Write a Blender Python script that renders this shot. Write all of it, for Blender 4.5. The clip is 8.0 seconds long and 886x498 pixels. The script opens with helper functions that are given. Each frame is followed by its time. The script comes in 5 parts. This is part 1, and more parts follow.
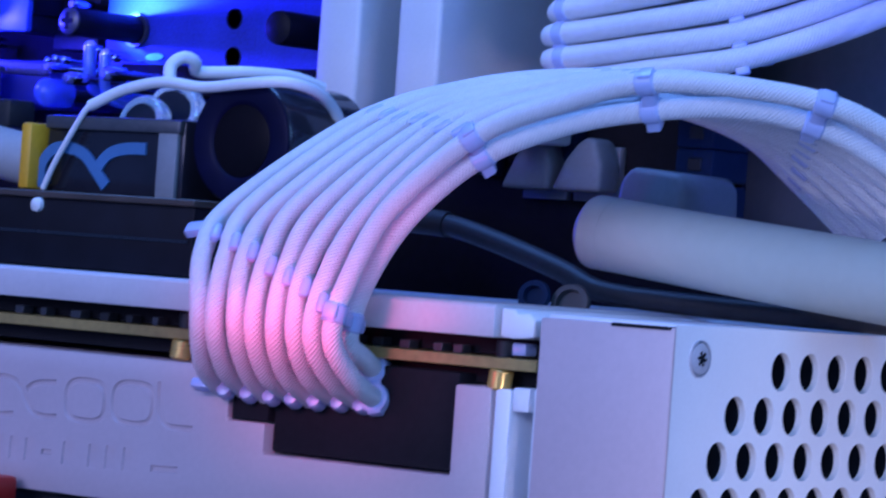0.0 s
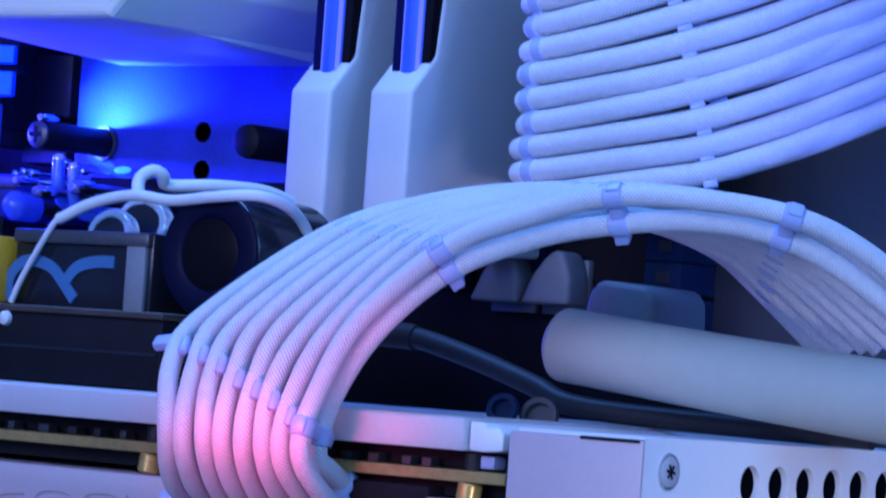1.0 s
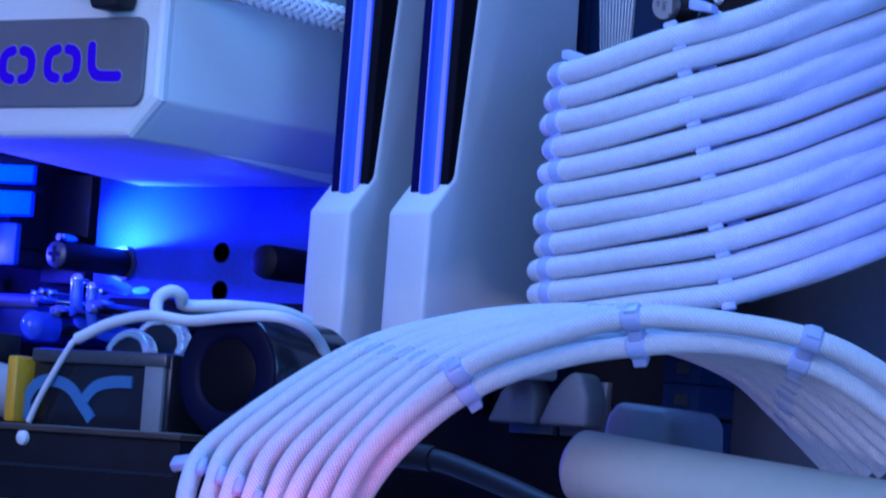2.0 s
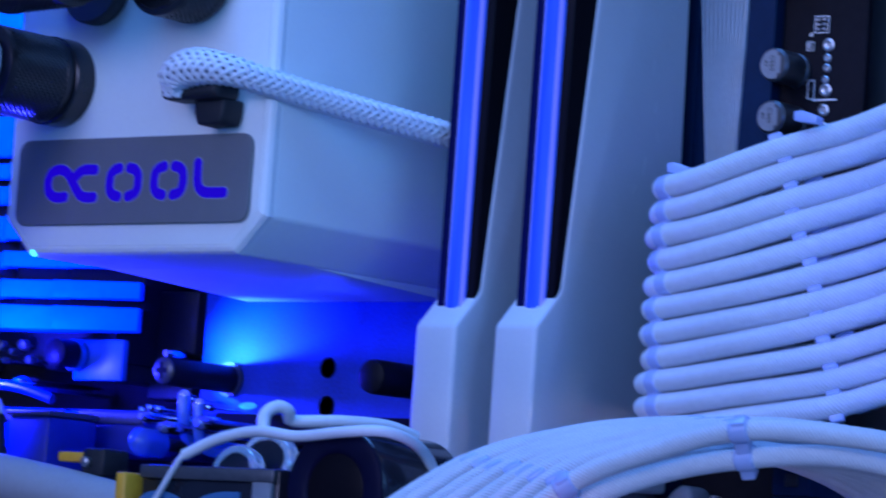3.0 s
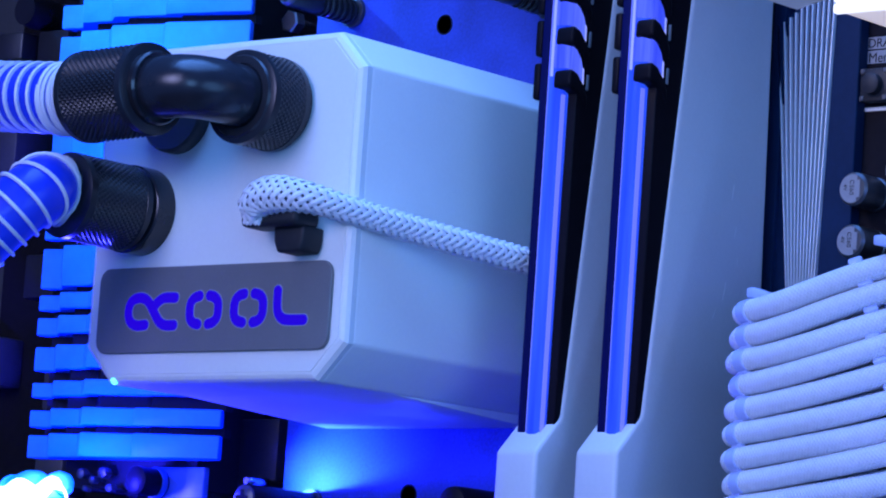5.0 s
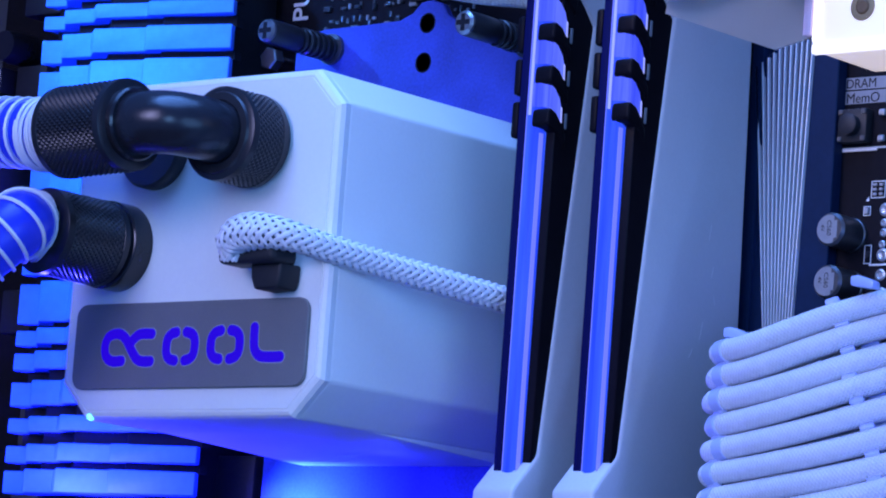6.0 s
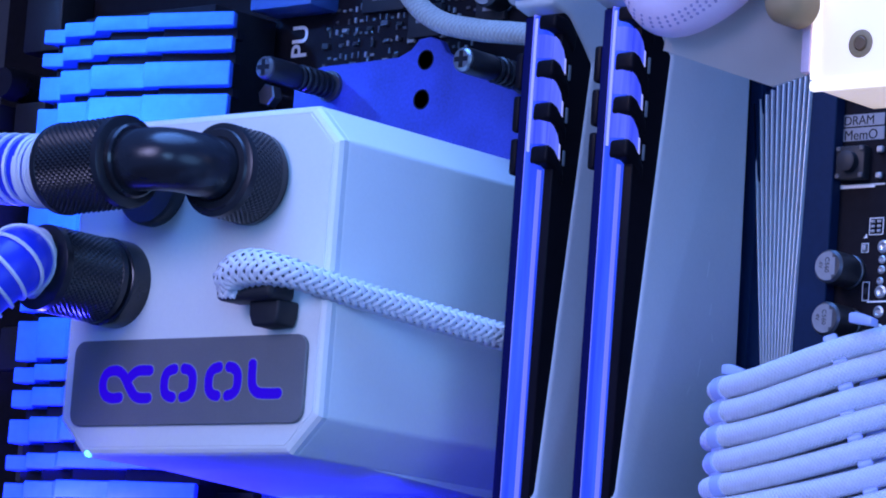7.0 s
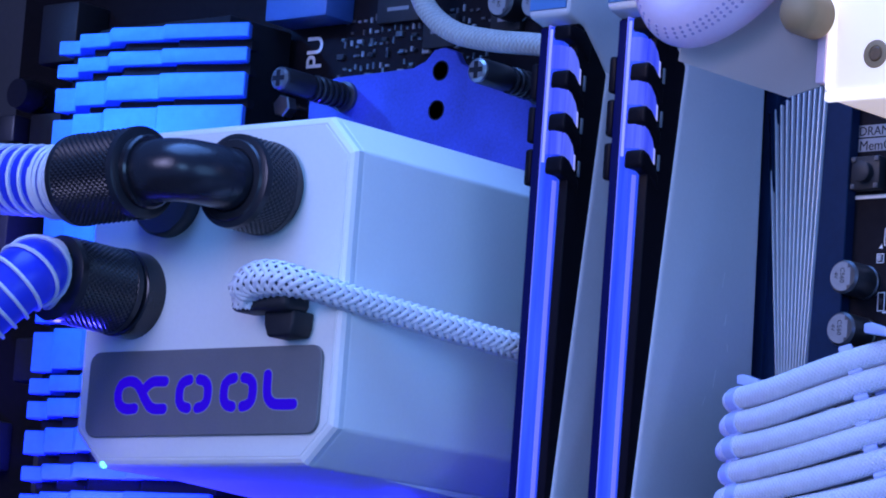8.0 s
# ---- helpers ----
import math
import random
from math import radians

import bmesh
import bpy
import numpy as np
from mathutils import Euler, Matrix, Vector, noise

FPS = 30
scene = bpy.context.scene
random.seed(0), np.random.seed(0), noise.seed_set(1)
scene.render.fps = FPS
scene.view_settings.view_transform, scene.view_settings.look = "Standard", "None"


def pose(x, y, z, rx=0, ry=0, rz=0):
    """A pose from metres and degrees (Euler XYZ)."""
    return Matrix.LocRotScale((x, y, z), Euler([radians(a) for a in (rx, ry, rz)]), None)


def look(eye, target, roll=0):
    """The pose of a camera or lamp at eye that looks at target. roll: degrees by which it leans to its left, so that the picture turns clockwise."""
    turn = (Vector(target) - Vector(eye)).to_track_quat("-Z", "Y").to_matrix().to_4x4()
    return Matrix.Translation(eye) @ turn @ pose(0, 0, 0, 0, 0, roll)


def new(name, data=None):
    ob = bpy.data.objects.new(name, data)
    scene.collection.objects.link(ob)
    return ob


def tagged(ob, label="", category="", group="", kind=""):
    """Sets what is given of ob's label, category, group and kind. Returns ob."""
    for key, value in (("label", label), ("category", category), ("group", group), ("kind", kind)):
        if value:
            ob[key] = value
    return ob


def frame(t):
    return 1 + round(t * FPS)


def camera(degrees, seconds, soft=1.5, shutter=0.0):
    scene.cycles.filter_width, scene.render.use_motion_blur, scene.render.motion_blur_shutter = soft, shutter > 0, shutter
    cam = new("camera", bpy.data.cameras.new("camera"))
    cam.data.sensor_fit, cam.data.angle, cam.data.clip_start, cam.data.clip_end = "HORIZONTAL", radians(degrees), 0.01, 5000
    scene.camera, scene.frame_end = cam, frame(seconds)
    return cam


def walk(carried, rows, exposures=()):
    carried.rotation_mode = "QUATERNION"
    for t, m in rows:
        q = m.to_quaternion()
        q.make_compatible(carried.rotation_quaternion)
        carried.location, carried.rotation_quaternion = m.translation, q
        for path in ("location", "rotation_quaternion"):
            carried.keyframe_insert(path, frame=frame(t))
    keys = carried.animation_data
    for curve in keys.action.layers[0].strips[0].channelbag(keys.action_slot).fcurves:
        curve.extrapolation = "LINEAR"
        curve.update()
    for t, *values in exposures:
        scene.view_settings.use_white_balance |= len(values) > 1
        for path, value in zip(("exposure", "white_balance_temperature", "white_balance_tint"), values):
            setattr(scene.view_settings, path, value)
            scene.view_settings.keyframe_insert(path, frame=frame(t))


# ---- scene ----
cam = camera(13.755, 8.0, 1.9, 0.5)
# The camera stands on one spot and turns: seconds, yaw, pitch and lean in degrees.
EYE = Vector((0.4165, -0.5694, 0.2500))
ROWS = [
    (0.0, 37.902, 0.244, 4.134),
    (0.5, 37.225, 1.099, 4.144),
    (1.0, 37.537, 2.039, 4.097),
    (1.5, 37.780, 2.963, 4.184),
    (1.7, 37.801, 3.350, 4.252),
    (2.8, 39.083, 5.316, 3.974),
    (3.0, 39.742, 5.557, 4.046),
    (3.5, 40.588, 6.061, 4.013),
    (4.0, 41.121, 6.590, 4.002),
    (4.5, 41.452, 7.098, 4.115),
    (4.7, 41.311, 7.255, 3.962),
    (6.0, 40.811, 8.051, 4.232),
    (6.5, 40.781, 8.359, 4.286),
    (7.0, 40.823, 8.625, 4.252),
    (7.5, 40.906, 8.768, 4.304),
    (8.0, 41.072, 8.774, 4.249),
]


def aim(yaw, pitch):
    a, p = radians(yaw), radians(pitch)
    return EYE + Vector((-math.sin(a) * math.cos(p), math.cos(a) * math.cos(p), math.sin(p)))


walk(cam, [(t, look(EYE, aim(yaw, pitch), lean)) for t, yaw, pitch, lean in ROWS],
     [(0, 0.10, 6600, 10), (1.0, 0.11, 6400, 6), (1.7, 0.09, 6200, 5), (2.6, -0.28, 6050, 6), (3.6, -0.26, 6050, 6), (4.5, -0.07, 6200, 9), (6.0, 0.12, 6700, 12), (7.0, 0.12, 6800, 13), (8.0, 0.0, 6800, 13)])

# ---- world and lights ----
MM = 0.001
world = bpy.data.worlds.new("room_air")
world.use_nodes = True
scene.world = world
world.node_tree.nodes["Background"].inputs["Color"].default_value = (0.065, 0.195, 0.75, 1)
world.node_tree.nodes["Background"].inputs["Strength"].default_value = 0.62


def area_lamp(name, eye, target, size, power, color, spread=180):
    data = bpy.data.lights.new(name, "AREA")
    data.shape, data.size, data.energy, data.color, data.spread = "DISK", size, power, color, radians(spread)
    ob = new(name, data)
    ob.matrix_world = look([c * MM for c in eye], [c * MM for c in target])
    return ob


def point_lamp(name, place, radius, power, color):
    data = bpy.data.lights.new(name, "POINT")
    data.shadow_soft_size, data.energy, data.color = radius * MM, power, color
    ob = new(name, data)
    ob.location = [c * MM for c in place]
    return ob


# room daylight from before the open side, and the bluish light of the case front
area_lamp("room_light", (40, -910, 640), (-10, -60, 425), 0.8, 0.84, (0.47, 0.50, 1.0), 37)
area_lamp("case_front_light", (330, -175, 352), (0, -60, 300), 0.22, 0.32, (0.18, 0.44, 1.0))
area_lamp("room_side_light", (235, -440, 380), (0, -40, 325), 0.16, 0.055, (0.20, 0.46, 1.0), 60)
area_lamp("desk_side_light", (470, -330, 130), (104, -66, 214), 0.07, 0.012, (0.84, 0.74, 1.0), 18)
# blue diodes low on the board, a warm lamp in the roof of the case
point_lamp("board_diode", (-146.9, -46.0, 293.6), 3, 0.80, (0.022, 0.020, 1.0))
foot_screw = (-101.3, -32.0, 293.7)
area_lamp("socket_diode", (foot_screw[0] - 9.0, -31.0, foot_screw[2] + 1.5), (foot_screw[0] + 3.0, -12.0, foot_screw[2] + 6.0), 0.0015, 0.025, (0.04, 0.17, 1.0), 66)
point_lamp("pump_diode", (-60, -30, 304), 4, 0.006, (0.01, 0.02, 1.0))
# added narrow blue spot, far out in front, brightens the heatsink fins
area_lamp("heatsink_fill_light", (-330, -400, 540), (-150, -28, 385), 0.06, 0.066, (0.05, 0.26, 1.0), 13)
# added bluish fill from above, for lit tops on the cables
area_lamp("top_fill_light", (-5, -130, 545), (50, -85, 300), 0.2, 0.44, (0.11, 0.31, 1.0), 110)
area_lamp("front_fan_light", (175, -90, 335), (88, -30, 306), 0.05, 0.012, (0.06, 0.07, 1.0), 50)
area_lamp("roof_light", (-12, -165, 446), (16, -84, 410), 0.02, 0.004, (1.0, 0.78, 0.72), 34)
# added lamps hanging before the cables put the coloured light on foot and arch
for x, z in ((33.0, 240.0), (43.0, 239.0), (53.0, 238.0)):
    area_lamp("cable_fill_light", (x, -146.0, z), (x - 4, -120.0, z + 1.0), 0.004, 0.0012, (1.0, 0.065, 0.26), 84)
area_lamp("cable_fill_light", (72.0, -146.0, 243.0), (57.0, -116.0, 257.0), 0.006, 0.0006, (1.0, 0.06, 0.32), 60)

# ---- materials ----


def material(name, color, rough=0.5, metal=0.0, vary=0.12, grain=900.0, bump=0.15, glow=None, strength=0.0, coat=0.0, clear=0.0, spec=0.5):
    m = bpy.data.materials.new(name)
    m.use_nodes = True
    n, link = m.node_tree.nodes, m.node_tree.links.new
    b = n["Principled BSDF"]
    b.inputs["Metallic"].default_value = metal
    b.inputs["Coat Weight"].default_value = coat
    b.inputs["Specular IOR Level"].default_value = spec
    b.inputs["Transmission Weight"].default_value = clear
    place = n.new("ShaderNodeTexCoord")
    fine, broad = n.new("ShaderNodeTexNoise"), n.new("ShaderNodeTexNoise")
    fine.inputs["Scale"].default_value, broad.inputs["Scale"].default_value = grain, grain / 14
    fine.inputs["Detail"].default_value, broad.inputs["Detail"].default_value = 4, 3
    link(place.outputs["Object"], fine.inputs["Vector"])
    link(place.outputs["Object"], broad.inputs["Vector"])
    both = n.new("ShaderNodeMix")
    both.data_type = "FLOAT"
    both.inputs[0].default_value = 0.45
    link(broad.outputs["Fac"], both.inputs[2])
    link(fine.outputs["Fac"], both.inputs[3])
    ramp = n.new("ShaderNodeValToRGB")
    dark = [c * (1 - vary) for c in color]
    light = [min(1, c * (1 + vary)) for c in color]
    ramp.color_ramp.elements[0].position, ramp.color_ramp.elements[1].position = 0.32, 0.68
    ramp.color_ramp.elements[0].color, ramp.color_ramp.elements[1].color = (*dark, 1), (*light, 1)
    link(both.outputs[0], ramp.inputs["Fac"])
    link(ramp.outputs["Color"], b.inputs["Base Color"])
    gloss = n.new("ShaderNodeMapRange")
    gloss.inputs["To Min"].default_value, gloss.inputs["To Max"].default_value = max(0.02, rough - 0.07), min(1, rough + 0.07)
    link(broad.outputs["Fac"], gloss.inputs["Value"])
    link(gloss.outputs["Result"], b.inputs["Roughness"])
    relief = n.new("ShaderNodeBump")
    relief.inputs["Strength"].default_value, relief.inputs["Distance"].default_value = bump, 0.0002
    link(fine.outputs["Fac"], relief.inputs["Height"])
    link(relief.outputs["Normal"], b.inputs["Normal"])
    if glow:
        b.inputs["Emission Color"].default_value = (*glow, 1)
        b.inputs["Emission Strength"].default_value = strength
    return m


def sleeve_material(name, color, across, along):
    """Woven sleeving: crossed threads from the tube's own UV map."""
    m = material(name, color, 0.62, vary=0.08, bump=0.1)
    n, link = m.node_tree.nodes, m.node_tree.links.new
    b = n["Principled BSDF"]
    uv = n.new("ShaderNodeTexCoord")
    heights = []
    for lean in (1, -1):
        mix = n.new("ShaderNodeVectorMath")
        mix.operation = "DOT_PRODUCT"
        mix.inputs[1].default_value = (across, along * lean, 0)
        link(uv.outputs["UV"], mix.inputs[0])
        wave = n.new("ShaderNodeMath")
        wave.operation = "SINE"
        link(mix.outputs["Value"], wave.inputs[0])
        heights.append(wave)
    top = n.new("ShaderNodeMath")
    top.operation = "ADD"
    link(heights[0].outputs[0], top.inputs[0])
    link(heights[1].outputs[0], top.inputs[1])
    relief = n.new("ShaderNodeBump")
    relief.inputs["Strength"].default_value, relief.inputs["Distance"].default_value = 0.5, 0.00012
    link(top.outputs[0], relief.inputs["Height"])
    link(relief.outputs["Normal"], b.inputs["Normal"])
    shade, tint = n.new("ShaderNodeMapRange"), n.new("ShaderNodeMix")
    shade.inputs["From Min"].default_value, shade.inputs["From Max"].default_value = -2.0, 0.6
    shade.inputs["To Min"].default_value, shade.inputs["To Max"].default_value = 0.87, 1.0
    link(top.outputs[0], shade.inputs["Value"])
    tint.data_type, tint.blend_type = "RGBA", "MULTIPLY"
    tint.inputs[0].default_value = 1.0
    link(b.inputs["Base Color"].links[0].from_socket, tint.inputs[6])
    link(shade.outputs["Result"], tint.inputs[7])
    link(tint.outputs[2], b.inputs["Base Color"])
    b.inputs["Sheen Weight"].default_value = 0.3
    return m


WHITE = material("white_paint", (0.82, 0.83, 0.86), 0.42, vary=0.03, grain=1500, bump=0.06)
MODULE_WHITE = material("silver_white_paint", (0.56, 0.56, 0.57), 0.45, vary=0.04, grain=1400, bump=0.06)
PUMP_WHITE = material("white_satin_plastic", (0.82, 0.82, 0.76), 0.48, vary=0.025, grain=1200, bump=0.05)
PLATE_GREY = material("grey_brushed_plate", (0.185, 0.18, 0.18), 0.45, 0.15, vary=0.06, grain=2200, bump=0.05)
BLACK = material("black_plastic", (0.020, 0.020, 0.024), 0.5, vary=0.2, bump=0.08, spec=0.25)
BRONZE = material("brown_gasket", (0.055, 0.036, 0.028), 0.45, vary=0.45, grain=120, bump=0.2)
GRILLE = material("deep_black_plastic", (0.006, 0.005, 0.008), 0.4, vary=0.2, bump=0.03, spec=0.06)
BLACK_GLOSS = material("black_gloss_plastic", (0.016, 0.016, 0.020), 0.16, vary=0.2, bump=0.03)
BLACK_SATIN = material("black_satin_plastic", (0.020, 0.020, 0.024), 0.3, vary=0.25, grain=500, bump=0.25)
ELBOW_BLACK = material("polished_black_elbow", (0.016, 0.016, 0.021), 0.24, vary=0.3, grain=240, bump=0.4, spec=0.5)
PLUG_GREY = material("dark_grey_satin_metal", (0.045, 0.047, 0.055), 0.42, 0.2, vary=0.12)
BLACK_METAL = material("black_anodised_metal", (0.015, 0.015, 0.019), 0.3, 0.0, spec=0.45, vary=0.2, bump=0.08)
CHROME = material("bright_nickel", (0.75, 0.75, 0.78), 0.14, 1.0, vary=0.06, bump=0.04)
PALE_STEEL = material("pale_zinc_steel", (0.55, 0.56, 0.62), 0.45, 0.3, vary=0.12, grain=2500)
STEEL = material("dull_steel", (0.36, 0.37, 0.39), 0.38, 1.0, vary=0.1, bump=0.1)
PLATE_WHITE = material("off_white_plate_paint", (0.56, 0.52, 0.55), 0.45, vary=0.06, grain=900, bump=0.08)
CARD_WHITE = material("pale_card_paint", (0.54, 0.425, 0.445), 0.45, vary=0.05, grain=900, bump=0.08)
GOLD = material("brass", (0.80, 0.50, 0.14), 0.26, 0.65, vary=0.1, bump=0.08)
PCB_EDGE = material("circuit_board_edge", (0.29, 0.21, 0.07), 0.5, 0.0, vary=0.3, grain=700)
SOLDER = material("bright_solder", (0.42, 0.43, 0.46), 0.35, 0.7, vary=0.15)
PCB = material("black_circuit_board", (0.007, 0.006, 0.009), 0.75, vary=0.35, grain=500, bump=0.25, spec=0.1)
FOOT_GREY = material("grey_socket_plastic", (0.05, 0.05, 0.056), 0.45, vary=0.15)
DULL = material("tarnished_solder", (0.10, 0.10, 0.11), 0.4, 0.6, vary=0.2)
SILK = material("white_print", (0.7, 0.7, 0.7), 0.6, vary=0.08)
PRINT_GREY = material("grey_print", (0.20, 0.21, 0.23), 0.6, vary=0.1)
CAP_TOP = material("capacitor_tin", (0.11, 0.115, 0.125), 0.42, 0.9, vary=0.08)
SINK_BLUE = material("blue_anodised_aluminium", (0.04, 0.25, 0.90), 0.6, 0.1, vary=0.10, grain=600, bump=0.12, spec=0.25)
SINK_NAVY = material("navy_anodised_aluminium", (0.004, 0.016, 0.050), 0.55, 0.0, vary=0.15, spec=0.12)
RIB = material("pale_metal_rib", (0.66, 0.68, 0.70), 0.45, 0.1, vary=0.08)
BRACKET = material("blue_anodised_plate", (0.022, 0.050, 0.36), 0.6, 0.1, vary=0.34, grain=1500, bump=0.25)
# weak emission puts blue light into the hose, which is no lamp
HOSE_BLUE_GLOW = material("blue_hose_with_emission", (0.01, 0.03, 0.55), 0.34, vary=0.1, bump=0.02, glow=(0.003, 0.03, 1.0), strength=0.17, coat=0.1)
SPRING = material("white_coated_spring", (0.82, 0.83, 0.88), 0.35, vary=0.05)
LIGHT_BAR = material("blue_light_bar", (0.01, 0.02, 0.3), 0.5, spec=0.15, vary=0.05, glow=(0.03, 0.055, 0.95), strength=0.85)
def streaked(m, dim, bright, strength):
    """Uneven glow of a light guide: long streaks and small specks."""
    n, link = m.node_tree.nodes, m.node_tree.links.new
    place, squeeze = n.new("ShaderNodeTexCoord"), n.new("ShaderNodeMapping")
    squeeze.inputs["Scale"].default_value = (520, 300, 22)
    noise, ramp = n.new("ShaderNodeTexNoise"), n.new("ShaderNodeValToRGB")
    noise.inputs["Scale"].default_value, noise.inputs["Detail"].default_value = 1.0, 5
    link(place.outputs["Object"], squeeze.inputs["Vector"])
    link(squeeze.outputs["Vector"], noise.inputs["Vector"])
    link(noise.outputs["Fac"], ramp.inputs["Fac"])
    ramp.color_ramp.elements[0].position, ramp.color_ramp.elements[1].position = 0.30, 0.74
    ramp.color_ramp.elements[0].color, ramp.color_ramp.elements[1].color = (*dim, 1), (*bright, 1)
    b = n["Principled BSDF"]
    link(ramp.outputs["Color"], b.inputs["Emission Color"])
    b.inputs["Emission Strength"].default_value = strength


streaked(LIGHT_BAR, (0.006, 0.034, 0.66), (0.04, 0.13, 1.0), 0.9)
WINDOW_BLUE = material("pale_blue_light_window", (0.01, 0.02, 0.3), 0.5, spec=0.1, glow=(0.032, 0.052, 0.95), strength=0.85)
streaked(WINDOW_BLUE, (0.012, 0.035, 0.75), (0.16, 0.24, 1.0), 0.9)
# dim left side of the light bar, darkened by colour
BAR_SHADE = material("bar_side_shade", (0.002, 0.003, 0.025), 0.6, vary=0.05, spec=0.05, glow=(0.004, 0.006, 0.28), strength=0.16)
# highlights along the bar and window edges, drawn as emissive strips
HOT_EDGE = material("hot_blue_edge_highlight", (0.05, 0.06, 0.4), 0.3, glow=(0.34, 0.42, 1.0), strength=0.9)
LIGHT_EDGE = material("pale_blue_edge_highlight", (0.05, 0.06, 0.4), 0.3, glow=(0.16, 0.20, 1.0), strength=0.9)
LOGO_GLOW = material("violet_blue_glow", (0.002, 0.0, 0.06), 0.5, vary=0.05, glow=(0.016, 0.0, 0.62), strength=1.0, spec=0.15)
RIM_PALE = material("pale_engraved_edge", (0.32, 0.33, 0.42), 0.4, vary=0.1, grain=2500)
DIODE = material("white_blue_diode", (0.5, 0.7, 1.0), 0.4, glow=(0.30, 0.62, 1.0), strength=6.0)
DIODE_HALO = material("cyan_diode_halo", (0.1, 0.5, 1.0), 0.5, glow=(0.005, 0.20, 1.0), strength=1.1)
DIODE_SMALL = material("cyan_diode", (0.3, 0.8, 1.0), 0.4, glow=(0.1, 0.75, 1.0), strength=2.5)
GLINT_CYAN = material("painted_cyan_glint", (0.1, 0.4, 0.9), 0.3, glow=(0.06, 0.40, 1.0), strength=0.9)
SLEEVE = sleeve_material("white_woven_sleeve", (0.66, 0.67, 0.71), 12.0, 9.5)
GREY_BRAID = sleeve_material("grey_braided_sleeve", (0.34, 0.37, 0.35), 8.0, 5.0)
THREAD = material("white_braid_thread", (0.78, 0.79, 0.82), 0.55, vary=0.06)
BRAID_CORE = material("dark_braid_core", (0.10, 0.11, 0.14), 0.7, vary=0.1)
COMB = material("clear_blue_tinted_comb", (0.54, 0.62, 0.95), 0.22, vary=0.04, bump=0.02, clear=0.3)
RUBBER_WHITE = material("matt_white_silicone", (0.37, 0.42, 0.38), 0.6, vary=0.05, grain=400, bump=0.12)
# pale plastic with the shade under the cable arch put into its colour
LATCH_SHADED = material("shaded_grey_white_plastic", (0.15, 0.155, 0.17), 0.6, vary=0.1)
DIM_WHITE = material("mid_grey_plastic", (0.34, 0.35, 0.36), 0.6, vary=0.08)
GREY_HOSE = material("smoky_grey_hose", (0.022, 0.023, 0.03), 0.45, vary=0.3, spec=0.3)
ACRYLIC = material("smoky_acrylic", (0.014, 0.014, 0.022), 0.22, vary=0.4, grain=160, coat=0.15, spec=0.3)
SMOKE_GLOSS = material("polished_smoky_acrylic", (0.012, 0.012, 0.020), 0.14, vary=0.5, grain=260, bump=0.5, spec=0.6)
RIM_BLUE_LIT = material("black_rim_with_blue_light", (0.003, 0.003, 0.022), 0.5, vary=0.25, grain=300, spec=0.12)
POLISHED = material("polished_tin", (0.92, 0.92, 0.94), 0.24, 0.75, vary=0.06)
# the diode's blue light on dark foot parts, put into their colour
BLUE_LIT = material("plastic_with_blue_light", (0.016, 0.024, 0.20), 0.4, vary=0.3, grain=200, bump=0.2)
PAINT_BLUE = material("mid_blue_print", (0.05, 0.16, 0.34), 0.5, vary=0.08)
YELLOW = material("yellow_plastic", (0.72, 0.36, 0.02), 0.45, vary=0.08)
RED = material("red_plastic", (0.5, 0.02, 0.015), 0.45, vary=0.08)
CONN_BLUE = material("blue_connector", (0.045, 0.12, 0.34), 0.4, vary=0.08)
CASE_GREY = material("dark_grey_case_steel", (0.05, 0.053, 0.062), 0.55, vary=0.12, grain=700, bump=0.15)
DESK = material("dark_wood_desk", (0.12, 0.08, 0.05), 0.5, vary=0.25, grain=60)
FROST = material("frosted_clear_hose", (0.97, 0.74, 0.88), 0.35, vary=0.06, bump=0.05, clear=0.35)
HOLE_VIOLET = material("violet_hole_shade", (0.42, 0.32, 0.52), 0.5)
CLEAR_BLUE = material("blue_tinted_clear_plastic", (0.14, 0.28, 0.85), 0.15, vary=0.06, bump=0.03, clear=0.5)
TAN = material("warm_tan_plastic", (0.36, 0.22, 0.10), 0.6, vary=0.25, grain=140)
SCREW_TAN = material("brown_brass_screw", (0.20, 0.10, 0.04), 0.5, vary=0.2)
HAZE = material("hazy_warm_acrylic", (0.90, 0.80, 0.70), 0.4, vary=0.15, grain=60, bump=0.02, clear=0.78)
# emission gives the block and its edges their lit look; neither is a lamp
LIT_WHITE = material("lit_white_acrylic", (0.85, 0.83, 0.80), 0.35, vary=0.04, glow=(1.0, 0.84, 0.66), strength=0.5)
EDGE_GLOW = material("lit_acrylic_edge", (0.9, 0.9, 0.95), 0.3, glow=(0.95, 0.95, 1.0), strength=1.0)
CABLE_WHITE = material("white_rubber_cable", (0.70, 0.71, 0.74), 0.45, vary=0.05)
DARK_CAP = material("dull_black_rubber", (0.007, 0.007, 0.012), 0.5, vary=0.4, grain=200, bump=0.25, spec=0.12)
# near-black that paints shade in gaps, holes and bores; also sockets and print
GAP_BLACK = material("black_gap_shade_and_print", (0.013, 0.013, 0.017), 0.8, vary=0.2, spec=0.1)

# ---- helpers of this scene; all in millimetres ----


def thing(name, at, label="", category="", group="", kind=""):
    ob = new(name)
    ob.empty_display_size = 0.005
    ob.location = [c * MM for c in at]
    return tagged(ob, label, category, group, kind)


